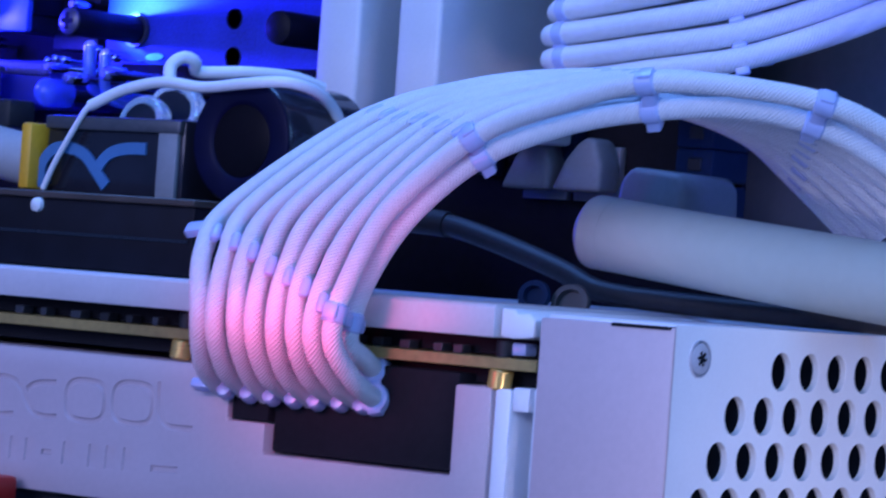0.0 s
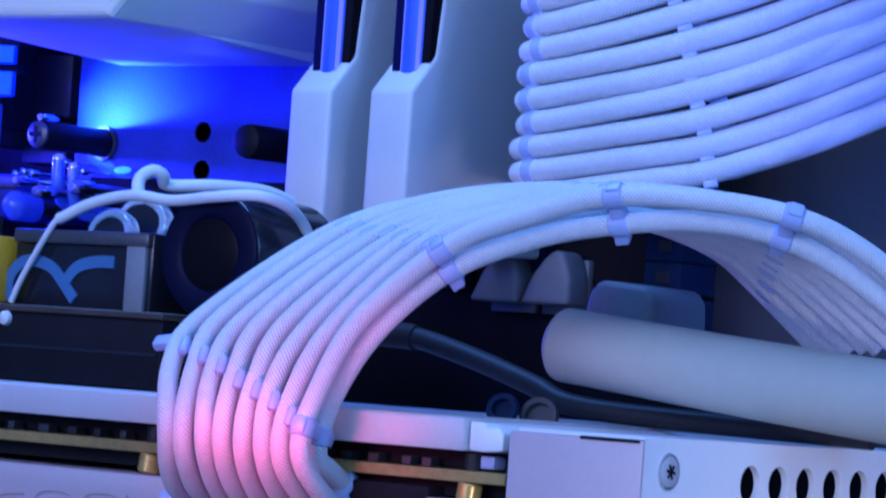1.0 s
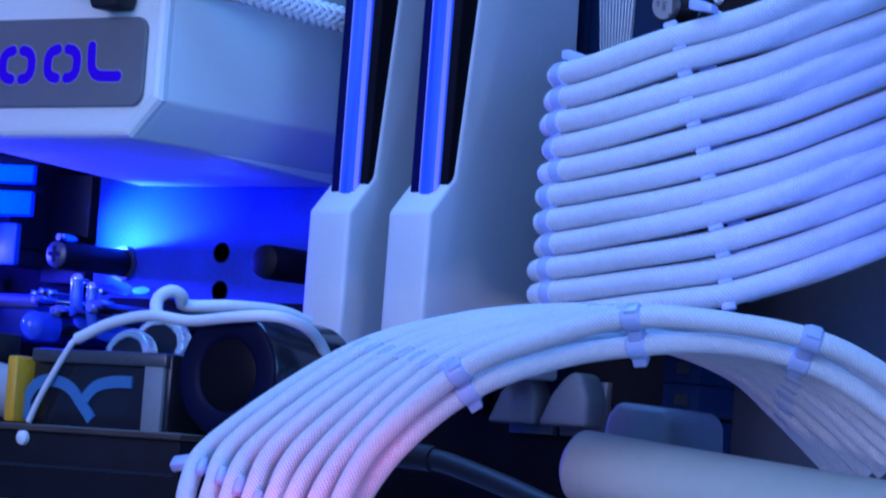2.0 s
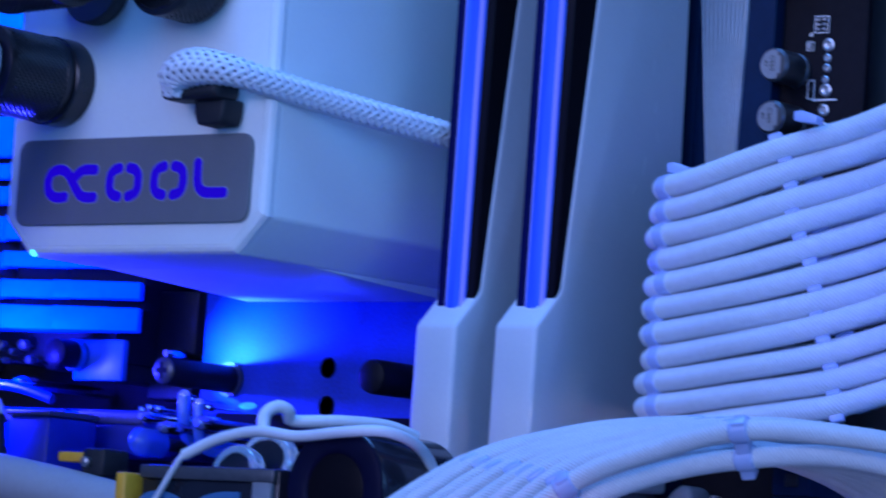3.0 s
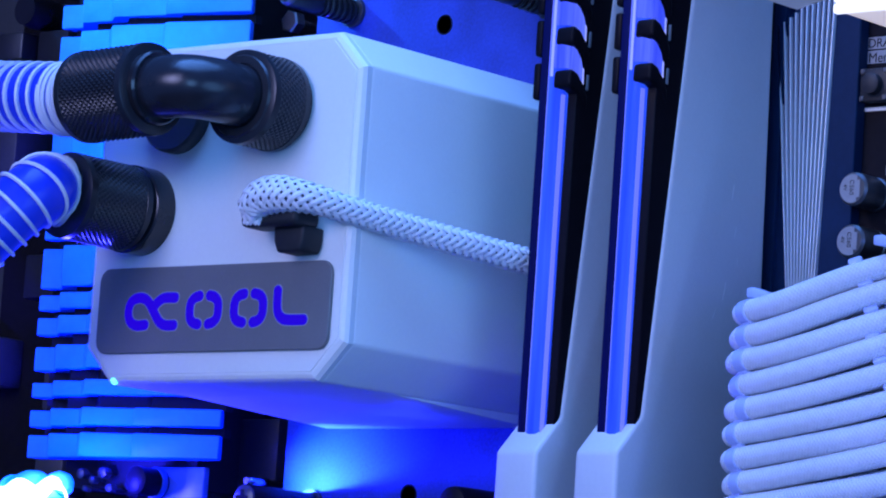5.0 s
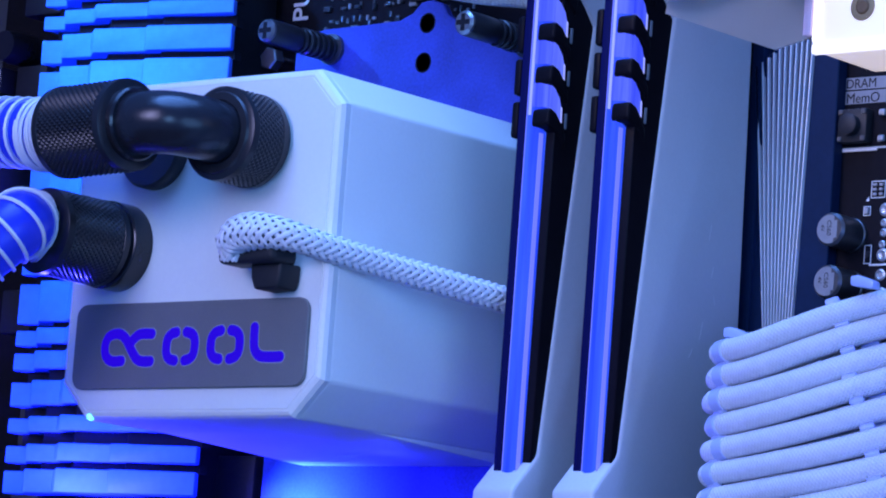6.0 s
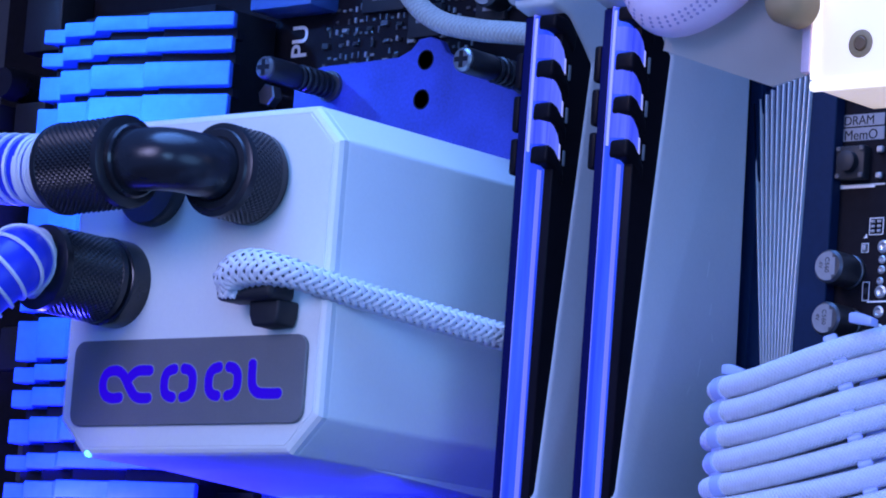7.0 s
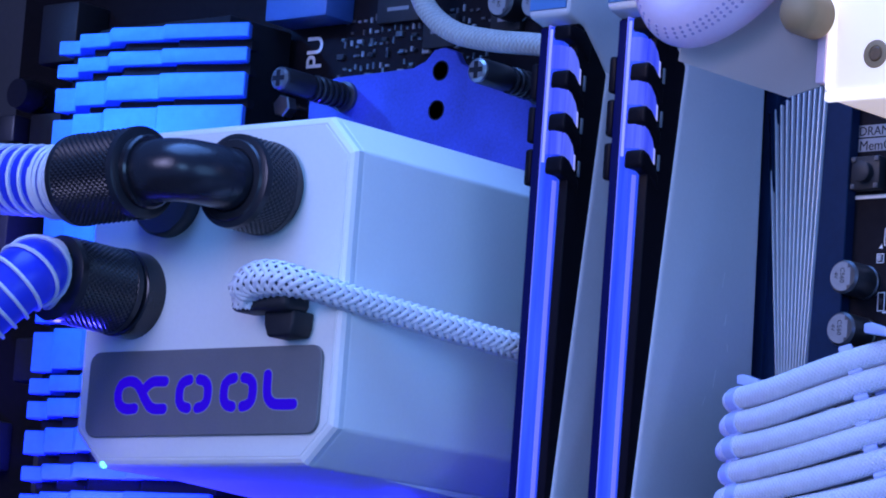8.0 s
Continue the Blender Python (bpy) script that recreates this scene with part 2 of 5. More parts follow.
def part(name, bm, mat, parent=None, label="", smooth=40):
    """Link a bmesh in millimetres as one mesh object, under its thing."""
    bmesh.ops.scale(bm, vec=(MM, MM, MM), verts=bm.verts)
    bmesh.ops.recalc_face_normals(bm, faces=bm.faces)
    if smooth:
        limit = radians(smooth)
        for f in bm.faces:
            f.smooth = True
        for e in bm.edges:
            e.smooth = len(e.link_faces) == 2 and e.calc_face_angle(0) < limit
    mesh = bpy.data.meshes.new(name)
    bm.to_mesh(mesh)
    bm.free()
    mesh.materials.append(mat)
    ob = new(name, mesh)
    if parent is not None:
        ob.parent = parent
        root, shift = parent, Vector((0, 0, 0))
        while root is not None:
            shift += root.location if root.type == "EMPTY" else Vector((0, 0, 0))
            root = root.parent
        ob.matrix_parent_inverse = Matrix.Translation(-shift) if parent.type == "EMPTY" else Matrix.Identity(4)
    if label:
        ob["label"] = label
    return ob


def box(x0, x1, y0, y1, z0, z1, bevel=0.4, seg=2, bm=None):
    b = bmesh.new()
    bmesh.ops.create_cube(b, size=1)
    bmesh.ops.scale(b, vec=(x1 - x0, y1 - y0, z1 - z0), verts=b.verts)
    bmesh.ops.translate(b, vec=((x0 + x1) / 2, (y0 + y1) / 2, (z0 + z1) / 2), verts=b.verts)
    if bevel:
        bmesh.ops.bevel(b, geom=b.edges[:], offset=bevel, segments=seg, affect="EDGES", profile=0.5)
    return merge(bm, b)


def merge(bm, b):
    if bm is None:
        return b
    mesh = bpy.data.meshes.new("join")
    b.to_mesh(mesh)
    b.free()
    bm.from_mesh(mesh)
    bpy.data.meshes.remove(mesh)
    return bm


def prism(poly, axis, a, b, bevel=0.0, seg=2, bm=None):
    """A flat outline pushed along an axis from a to b. The outline's two numbers are the other two axes in order."""
    m = bmesh.new()
    put = {"x": lambda u, v, w: (w, u, v), "y": lambda u, v, w: (u, w, v), "z": lambda u, v, w: (u, v, w)}[axis]
    low = [m.verts.new(put(u, v, a)) for u, v in poly]
    high = [m.verts.new(put(u, v, b)) for u, v in poly]
    m.faces.new(low)
    m.faces.new(high)
    for i in range(len(poly)):
        j = (i + 1) % len(poly)
        m.faces.new((low[i], low[j], high[j], high[i]))
    bmesh.ops.recalc_face_normals(m, faces=m.faces)
    if bevel:
        bmesh.ops.bevel(m, geom=m.edges[:], offset=bevel, segments=seg, affect="EDGES", profile=0.5)
    return merge(bm, m)


def spline(points, steps):
    """A smooth line through the points (Catmull-Rom), evenly cut."""
    p = [Vector(q) for q in points]
    p = [2 * p[0] - p[1]] + p + [2 * p[-1] - p[-2]]
    raw = []
    for i in range(1, len(p) - 2):
        for k in range(12):
            t = k / 12
            raw.append(0.5 * (2 * p[i] + (p[i + 1] - p[i - 1]) * t + (2 * p[i - 1] - 5 * p[i] + 4 * p[i + 1] - p[i + 2]) * t * t
                              + (3 * p[i] - p[i - 1] - 3 * p[i + 1] + p[i + 2]) * t ** 3))
    raw.append(p[-2])
    length = [0.0]
    for a, b in zip(raw, raw[1:]):
        length.append(length[-1] + (b - a).length)
    out, k = [], 0
    for s in range(steps + 1):
        want = length[-1] * s / steps
        while k < len(raw) - 2 and length[k + 1] < want:
            k += 1
        f = (want - length[k]) / max(1e-9, length[k + 1] - length[k])
        out.append(raw[k].lerp(raw[k + 1], f))
    return out


def frames(line):
    """Two cross directions at each point of a line, without twist."""
    tangents = [(line[min(i + 1, len(line) - 1)] - line[max(i - 1, 0)]).normalized() for i in range(len(line))]
    u = tangents[0].orthogonal().normalized()
    out = []
    for t in tangents:
        u = (u - t * u.dot(t)).normalized()
        out.append((u, t.cross(u)))
    return out


def tube(line, radius, sides=12, bm=None, caps=True, squash=None):
    """A round tube along a line, with a UV map (turns, length in mm). radius: a number or a function of 0..1."""
    m = bm if bm is not None else bmesh.new()
    uv = m.loops.layers.uv.verify()
    cross, rings, run = frames(line), [], [0.0]
    for a, b in zip(line, line[1:]):
        run.append(run[-1] + (b - a).length)
    for i, p in enumerate(line):
        r = radius(i / (len(line) - 1)) if callable(radius) else radius
        u, v = cross[i]
        rings.append([m.verts.new(p + r * (math.cos(2 * math.pi * k / sides) * u + math.sin(2 * math.pi * k / sides) * v)) for k in range(sides)])
    for i in range(len(line) - 1):
        for k in range(sides):
            j = (k + 1) % sides
            f = m.faces.new((rings[i][k], rings[i][j], rings[i + 1][j], rings[i + 1][k]))
            for loop, (a, b) in zip(f.loops, ((k, i), (k + 1, i), (k + 1, i + 1), (k, i + 1))):
                loop[uv].uv = (a / sides * 6.2832 / 1, run[b])
    if caps:
        m.faces.new(rings[0][::-1])
        m.faces.new(rings[-1])
    return m


def helix(line, radius, thread, pitch, turn=1, phase=0.0, sides=5, bm=None, per=14):
    """A thread wound round a line."""
    cross, run = frames(line), [0.0]
    for a, b in zip(line, line[1:]):
        run.append(run[-1] + (b - a).length)
    count = max(8, int(run[-1] / pitch * per))
    out, k = [], 0
    for s in range(count + 1):
        want = run[-1] * s / count
        while k < len(line) - 2 and run[k + 1] < want:
            k += 1
        f = (want - run[k]) / max(1e-9, run[k + 1] - run[k])
        p = line[k].lerp(line[k + 1], f)
        u, v = cross[k][0].lerp(cross[k + 1][0], f), cross[k][1].lerp(cross[k + 1][1], f)
        a = turn * 2 * math.pi * want / pitch + phase
        out.append(p + radius * (math.cos(a) * u + math.sin(a) * v))
    return tube(out, thread, sides, bm)


def lathe(profile, origin, direction, sides=40, bm=None, knurl=None):
    """A turned body: (distance along, radius) pairs about an axis. knurl: (from, to, depth), a zone of small pyramids."""
    m = bmesh.new()
    d = Vector(direction).normalized()
    u = d.orthogonal().normalized()
    v = d.cross(u)
    rings, zone = [], []
    for i, (s, r) in enumerate(profile):
        cut = knurl is not None and knurl[0] <= s <= knurl[1]
        zone.append(cut)
        ring = []
        for k in range(sides):
            a = 2 * math.pi * k / sides
            q = r - knurl[2] if cut and (k + i) % 2 else r
            ring.append(m.verts.new(Vector(origin) + d * s + q * (math.cos(a) * u + math.sin(a) * v)))
        rings.append(ring)
    for i, (a, b) in enumerate(zip(rings, rings[1:])):
        for k in range(sides):
            j = (k + 1) % sides
            if zone[i] and zone[i + 1]:
                if (k + i) % 2:
                    m.faces.new((a[k], a[j], b[j]))
                    m.faces.new((a[k], b[j], b[k]))
                else:
                    m.faces.new((a[k], a[j], b[k]))
                    m.faces.new((a[j], b[j], b[k]))
            else:
                m.faces.new((a[k], a[j], b[j], b[k]))
    if profile[0][1] > 0.01:
        m.faces.new(rings[0][::-1])
    if profile[-1][1] > 0.01:
        m.faces.new(rings[-1])
    bmesh.ops.remove_doubles(m, verts=m.verts, dist=1e-4)
    return merge(bm, m)


def knurled(length, radius, ridges, depth=0.28, lip=1.6):
    """A knurled collar: rows of small pyramids between two plain lips."""
    rows = [(0, radius - 0.8), (0.3, radius - 0.1), (lip, radius), (lip + 0.1, radius - 0.15)]
    n = round((length - 2 * lip - 0.4) / (math.pi * radius / ridges * 1.15))
    step = (length - 2 * lip - 0.4) / n
    rows += [(lip + 0.2 + step * i, radius) for i in range(n + 1)]
    rows += [(length - lip - 0.1, radius - 0.15), (length - lip, radius), (length - 0.3, radius - 0.1), (length, radius - 0.8)]
    return dict(profile=rows, knurl=(lip + 0.15, length - lip - 0.15, depth), sides=ridges * 2)


def ring_stroke(cx, cz, w, h, width, a0, a1, y0, y1, power=3.2, n=22, bm=None, flare=0.0):
    """Part of a squarish ring in the x-z plane, as a raised band."""
    m = bmesh.new()

    def at(a, grow):
        c, s = math.cos(radians(a)), math.sin(radians(a))
        k = (abs(c) ** power + abs(s) ** power) ** (-1 / power)
        return cx + (w / 2 + grow) * k * c, cz + (h / 2 + grow) * k * s

    cols = []
    for i in range(n + 1):
        a = a0 + (a1 - a0) * i / n
        (xo, zo), (xi, zi) = at(a, 0), at(a, -width)
        (fo, go), (fi, gi) = at(a, flare), at(a, -width - flare)
        cols.append([m.verts.new((fo, y0, go)), m.verts.new((fi, y0, gi)), m.verts.new((xi, y1, zi)), m.verts.new((xo, y1, zo))])
    for a, b in zip(cols, cols[1:]):
        for k in range(4):
            j = (k + 1) % 4
            m.faces.new((a[k], a[j], b[j], b[k]))
    m.faces.new(cols[0][::-1])
    m.faces.new(cols[-1])
    return merge(bm, m)


def stroke(points, width, y0, y1, bm=None, flare=0.0):
    """A flat band of even width along a line in the x-z plane."""
    line = spline([(x, 0, z) for x, z in points], 24)
    m, cols = bmesh.new(), []
    for i, p in enumerate(line):
        d = (line[min(i + 1, len(line) - 1)] - line[max(i - 1, 0)]).normalized()
        s = Vector((-d.z, 0, d.x))
        a, b, f, g = p + s * width / 2, p - s * width / 2, p + s * (width / 2 + flare), p - s * (width / 2 + flare)
        cols.append([m.verts.new((f.x, y0, f.z)), m.verts.new((g.x, y0, g.z)), m.verts.new((b.x, y1, b.z)), m.verts.new((a.x, y1, a.z))])
    for a, b in zip(cols, cols[1:]):
        for k in range(4):
            j = (k + 1) % 4
            m.faces.new((a[k], a[j], b[j], b[k]))
    m.faces.new(cols[0][::-1])
    m.faces.new(cols[-1])
    return merge(bm, m)


def carve(bm, cutters):
    """Cut shallow sloped grooves out of a solid."""
    def solid(b):
        bmesh.ops.recalc_face_normals(b, faces=b.faces)
        mesh = bpy.data.meshes.new("solid")
        b.to_mesh(mesh)
        b.free()
        ob = bpy.data.objects.new("solid", mesh)
        scene.collection.objects.link(ob)
        return ob
    body = solid(bm)
    for b in cutters:
        tool = solid(b)
        cut = body.modifiers.new("cut", "BOOLEAN")
        cut.operation, cut.solver, cut.object = "DIFFERENCE", "EXACT", tool
        bpy.context.view_layer.update()
        mesh = bpy.data.meshes.new_from_object(body.evaluated_get(bpy.context.evaluated_depsgraph_get()))
        body.modifiers.clear()
        body.data = mesh
        bpy.data.objects.remove(tool)
    out = bmesh.new()
    out.from_mesh(body.data)
    bpy.data.objects.remove(body)
    return out


def text(name, words, size, at, turn, mat, parent, bold=0.0):
    """Printed words as a thin mesh of the built-in font, facing the open side."""
    curve = bpy.data.curves.new(name, "FONT")
    curve.body, curve.size, curve.extrude = words, size, 0.03
    curve.offset = bold
    ob = bpy.data.objects.new(name, curve)
    scene.collection.objects.link(ob)
    mesh = bpy.data.meshes.new_from_object(ob.evaluated_get(bpy.context.evaluated_depsgraph_get()))
    bpy.data.objects.remove(ob)
    bm = bmesh.new()
    bm.from_mesh(mesh)
    bmesh.ops.transform(bm, matrix=Matrix.Translation(at) @ Matrix.Rotation(radians(turn), 4, "Y") @ Matrix.Rotation(radians(90), 4, "X"), verts=bm.verts)
    return part(name, bm, mat, parent, smooth=0)


# ---- case, desk and room ----
tagged(part("case_back_wall", box(-260, 300, 9, 12, 0, 470), CASE_GREY), "dark grey painted steel motherboard tray of the case", "case wall", kind="structure")
tagged(part("case_floor", box(-260, 300, -230, 8.6, -4, 0), CASE_GREY), "dark grey steel floor of the case", "case floor", kind="structure")
tagged(part("case_rear_wall", box(-264, -260.4, -230, 12, 0, 470), CASE_GREY), "dark grey steel rear panel of the case", "case wall", kind="structure")
tagged(part("desk", box(-340, 520, -680, 90, -40, -4.4), DESK), "dark wooden desk under the case", "desk", kind="structure")

# ---- motherboard ----
board = thing("motherboard", (-60, 0, 180), "black printed motherboard with white print on the case tray", "motherboard")
part("circuit_board", box(-215, 42, 0, 1.6, 150, 470, 0.2, 1), PCB, board)
part("standoff", lathe([(0, 2.5), (7.2, 2.5)], (-60, 1.7, 430), (0, 1, 0), 12), GOLD, board)
text("print_cpu", "PU", 6.2, (-118.6, -0.1, 407.9), -90, SILK, board, 0.08)
for (x, _, z), w, h in (((22.8, 0.0, 383.5), 9.5, 2.3), ((22.9, 0.0, 380.7), 9.5, 2.5)):
    part("printed_panel", box(x, x + w, -0.06, 0.01, z, z + h, 0), PRINT_GREY, board)
text("print_dram", "DRAM", 2.5, (23.1, -0.1, 383.8), 0, GAP_BLACK, board)
text("print_memory", "MemO", 2.7, (23.3, -0.1, 380.9), 0, GAP_BLACK, board)


def capacitor(at, r, h):
    """A can on the board: tin top with a dark half and a base."""
    x, y, z = at
    can = part("capacitor", lathe([(0, r * 1.02), (0.8, r * 1.02), (1.0, r * 0.94), (1.5, r), (h - 0.5, r), (h, r - 0.5)], (x, 0, z), (0, -1, 0), 28), CAP_TOP, board)
    half = [(x + (r - 0.45) * math.cos(a), z + (r - 0.45) * math.sin(a)) for a in [math.pi * (0.38 + 1.24 * k / 16) for k in range(17)]]
    part("mark", prism(half, "y", -h - 0.08, -h + 0.02), PRINT_GREY, can)
    text("print", "4V", 1.2, (x - 1.9, -h - 0.1, z + 0.9), 90, BLACK, can)
    text("print", "C560", 1.35, (x - 0.5, -h - 0.1, z + 1.7), 90, BLACK, can)
    part("print_bar", box(x + 0.95, x + 1.75, -h - 0.12, -h + 0.01, z - 1.7, z + 1.6, 0), PRINT_GREY, can)


capacitor((26.7, -8.0, 355.3), 3.2, 8)
capacitor((26.7, -8.0, 345.4), 3.2, 8)
# press button with its printed frame
bx, bz = 26.5, 376.1
button = part("button", box(bx - 3.2, bx + 3.2, -2.4, 0, bz - 3.2, bz + 3.2, 0.3), BLACK, board)
part("cap", lathe([(0, 2.0), (1.6, 2.0), (1.8, 1.7)], (bx, -2.4, bz), (0, -1, 0), 20), BLACK, button)
for sx in (-1, 1):
    for sz in (-1, 1):
        part("pin", box(bx + sx * 2.6 - 0.5, bx + sx * 2.6 + 0.5, -2.7, -2.3, bz + sz * 2.6 - 0.5, bz + sz * 2.6 + 0.5, 0.15, 1), DULL, button)
outline = None
for x0, x1, z0, z1 in ((-4.4, 4.4, -4.6, -4.2), (-4.4, -4.0, -4.2, -2.8)):
    outline = box(bx + x0, bx + x1, -0.06, 0.01, bz + z0, bz + z1, 0, bm=outline)
part("printed_frame", outline, SILK, board)
# small chips and solder pads round the memory and above the pump
random.seed(3)
for k in range(16, 46):
    x, z = -112 + (k - 16) % 10 * 4.1 + random.uniform(-0.8, 0.8), 405.5 + (k - 16) // 10 * 3.8 + random.uniform(-0.6, 0.6)
    w, h = random.choice(((1.5, 0.8), (0.8, 1.5), (1.0, 0.6), (2.0, 1.2)))
    part("chip", box(x - w / 2, x + w / 2, -0.9, 0, z - h / 2, z + h / 2, 0.12, 1), random.choice((PRINT_GREY, DULL, BLACK, DULL)), board)
for x, z, r in ((33.6, 360.0, 1.25), (33.5, 357.5, 0.8), (33.5, 355.6, 0.8), (33.3, 353.4, 0.75), (33.5, 351.4, 1.25), (33.3, 347.6, 1.15), (33.6, 344.2, 1.1)):
    part("solder_ring", lathe([(0, r), (0.12, r), (0.3, r * 0.65), (0.1, r * 0.45), (0.1, 0)], (x, 0, z), (0, -1, 0), 18), SOLDER, board)


def printed_frame(x0, x1, z0, z1, w=0.16):
    bm = None
    for a, b, c, d in ((x0, x1, z0, z0 + w), (x0, x1, z1 - w, z1), (x0, x0 + w, z0 + w, z1 - w), (x1 - w, x1, z0 + w, z1 - w)):
        bm = box(a, b, -0.06, 0.01, c, d, 0, bm=bm)
    part("printed_frame", bm, SILK, board)


printed_frame(30.2, 33.4, 362.3, 365.6)
for k in range(6):
    part("pad", box(30.7 + k % 2 * 1.4, 31.5 + k % 2 * 1.4, -0.4, 0, 362.8 + k // 2 * 0.9, 363.3 + k // 2 * 0.9, 0.08, 1), SOLDER, board)
for x, z, tall in ((29.5, 359.9, 1), (30.2, 351.6, 2)):
    printed_frame(x - 0.8, x + 0.8, z - 0.9 * tall, z + 0.9 * tall, 0.14)
    part("resistor", box(x - 0.4, x + 0.4, -0.45, 0, z - 0.55, z + 0.55, 0.08, 1), SOLDER if tall == 1 else BLACK, board)
part("printed_mark", prism([(29.1, 361.8), (29.9, 361.8), (29.7, 362.6)], "y", -0.06, 0.01), SILK, board)
part("printed_line", box(30.6, 36.0, -0.06, 0.01, 349.4, 349.7, 0), SILK, board)
printed_frame(23.0, 33.2, 371.9, 372.2, 0.12)
for z in (378.6, 373.6):
    part("button_leg", box(31.4, 32.8, -1.0, 0, z - 0.6, z + 0.6, 0.2, 1), SOLDER, board)
capacitor((-63.3, -7.0, 416.5), 3.4, 7)
capacitor((-54.2, -7.0, 415.4), 3.4, 7)
x, y, z = (-119.0, -6.0, 420.2)
part("header", box(x - 9, x + 9, -9, 0, z - 3, z + 9, 0.5), CONN_BLUE, board)
for row in range(6):
    for k in range(24):
        x, z = -112 + k * 1.75 + random.uniform(-0.2, 0.2), 404.2 + row * 2.6 + random.uniform(-0.3, 0.3)
        if random.random() < 0.72:
            w, h = random.choice(((0.55, 1.1), (0.7, 0.5), (0.45, 1.4), (1.0, 0.5)))
            part("pad", box(x, x + w, -0.35, 0, z, z + h, 0), random.choice((DULL, DULL, DULL, PRINT_GREY)), board)
for x, z, w, h in ((-84, 413, 9, 7), (-96, 419, 12, 6), (-66, 414, 8, 5)):
    body = part("chip", box(x - w / 2, x + w / 2, -1.6, 0, z - h / 2, z + h / 2, 0.25), BLACK, board)
    part("chip_print", box(x - w / 4, x + w / 4, -1.68, -1.58, z - 0.4, z + 0.4, 0), PRINT_GREY, body)
# dim parts beside the rear heatsink
for px, pz, w, h, d in ((-190, 366, 9, 12, 7), (-193, 345, 10, 10, 9), (-188, 322, 8, 14, 6), (-196, 396, 10, 12, 8), (-192, 420, 12, 14, 10), (-205, 380, 8, 22, 12), (-186, 300, 9, 9, 8)):
    part("choke", box(px - w / 2, px + w / 2, -d, 0, pz - h / 2, pz + h / 2, 0.6), random.choice((BLACK, FOOT_GREY, BLACK)), board)

x, _, z = (-207.0, -10.0, 398.4)
part("choke", box(x - 7, x + 3, -10, 0, z - 3, z + 3.5, 0.6), CAP_TOP, board)
x, _, z = (-208.8, -8.0, 326.2)
part("choke", box(x - 6, x + 3, -8, 0, z - 5.5, z + 5.5, 0.6), FOOT_GREY, board)
x, _, z = (-201.8, -12.0, 406.3)
part("coil_can", lathe([(0, 3.6), (9, 3.8), (12, 3.4)], (x, 0, z), (0, -1, 0), 24), BLACK_METAL, board)

# ---- blue stepped heatsink behind the hoses ----
sink = thing("heatsink", (-150, 0, 300), "bright blue anodised heatsink of stepped stacked fins", "heatsink")
part("base", box(-166, -126, -21.5, -2, 296, 416, 0.5), GAP_BLACK, sink)
saw = ((-173.3, -26.5), (-168.0, -25.0), (-163.0, -30.0), (-155.5, -28.6), (-151.2, -32.0), (-138.8, -28.6), (-137.2, -30.0), (-117.2, -24.5), (-118.6, -22.0), (-173.3, -22.0))
heights = ((413.0, 409.9), (407.7, 404.6), (402.3, 397.0), (395.2, 379), (377, 363), (361, 350), (348, 339.2), (337.8, 334.4), (332.8, 329.0), (326.4, 321.2), (318.6, 315.4), (312.6, 308.9), (307.2, 302.2))
gap = [(min(x + 2.0, -118.8), y + 3.0) for x, y in saw[:8]] + [(-119.2, -19.0), (-171.0, -19.0)]
# black fills paint the shade between the fins
for (_, high), (low, _) in zip(heights, heights[1:]):
    part("gap_shade", prism(gap, "z", low, high), GAP_BLACK, sink)
for top, low in heights:
    part("fin", prism(saw, "z", low, top, 0.25, 1), SINK_BLUE, sink)

# ---- pump block ----
PX0, PX1, PZ0, PZ1, PY = -103.9, -38.3, 313.5, 376.2, -76.0
pump = thing("pump_block", (-72, -10, 345), "white octagonal cooling pump block with grey front plate", "pump")


def octagon(x0, x1, z0, z1, c):
    return [(x0 + c, z0), (x1 - c, z0), (x1, z0 + c), (x1, z1 - c), (x1 - c, z1), (x0 + c, z1), (x0, z1 - c), (x0, z0 + c)]


part("body", prism(octagon(PX0 - 1.6, PX1 + 1.6, PZ0 - 1.6, PZ1 + 1.6, 6.9), "y", PY + 2.2, -16, 0.7, 3), PUMP_WHITE, pump)
# front rim: sloped from the body to the face
rim = bmesh.new()
rings = []
for grow, y in ((1.5, PY + 2.6), (1.45, PY + 1.3), (1.0, PY + 0.5), (0.3, PY + 0.12), (0.0, PY + 0.1), (-0.06, PY + 0.2), (-0.16, PY + 0.2), (-0.22, PY), (-1.0, PY - 0.02)):
    rings.append([rim.verts.new((x, y, z)) for x, z in octagon(PX0 - grow, PX1 + grow, PZ0 - grow, PZ1 + grow, 6.3 + 0.4 * grow)])
for a, b in zip(rings, rings[1:]):
    for k in range(8):
        j = (k + 1) % 8
        rim.faces.new((a[k], a[j], b[j], b[k]))
rim.faces.new(rings[-1])
part("front_cover", rim, PUMP_WHITE, pump, smooth=20)
part("cold_plate", box(-98, -46, -16.2, -9, 319, 371, 0.8), CHROME, pump)
plate_poly = []
for cx, cz, a0 in ((-42.9, 331.7, 0), (-98.9, 331.7, 90), (-98.9, 320.3, 180), (-42.9, 320.3, 270)):
    plate_poly += [(cx + 2.6 * math.cos(radians(a0 + k * 15)), cz + 2.6 * math.sin(radians(a0 + k * 15))) for k in range(7)]
part("name_plate", prism(plate_poly, "y", PY - 0.9, PY - 0.02, 0.15, 1), PLATE_GREY, pump, "brushed grey front plate")
LY0, LY1, LZ = PY - 1.0, PY - 0.85, 325.65
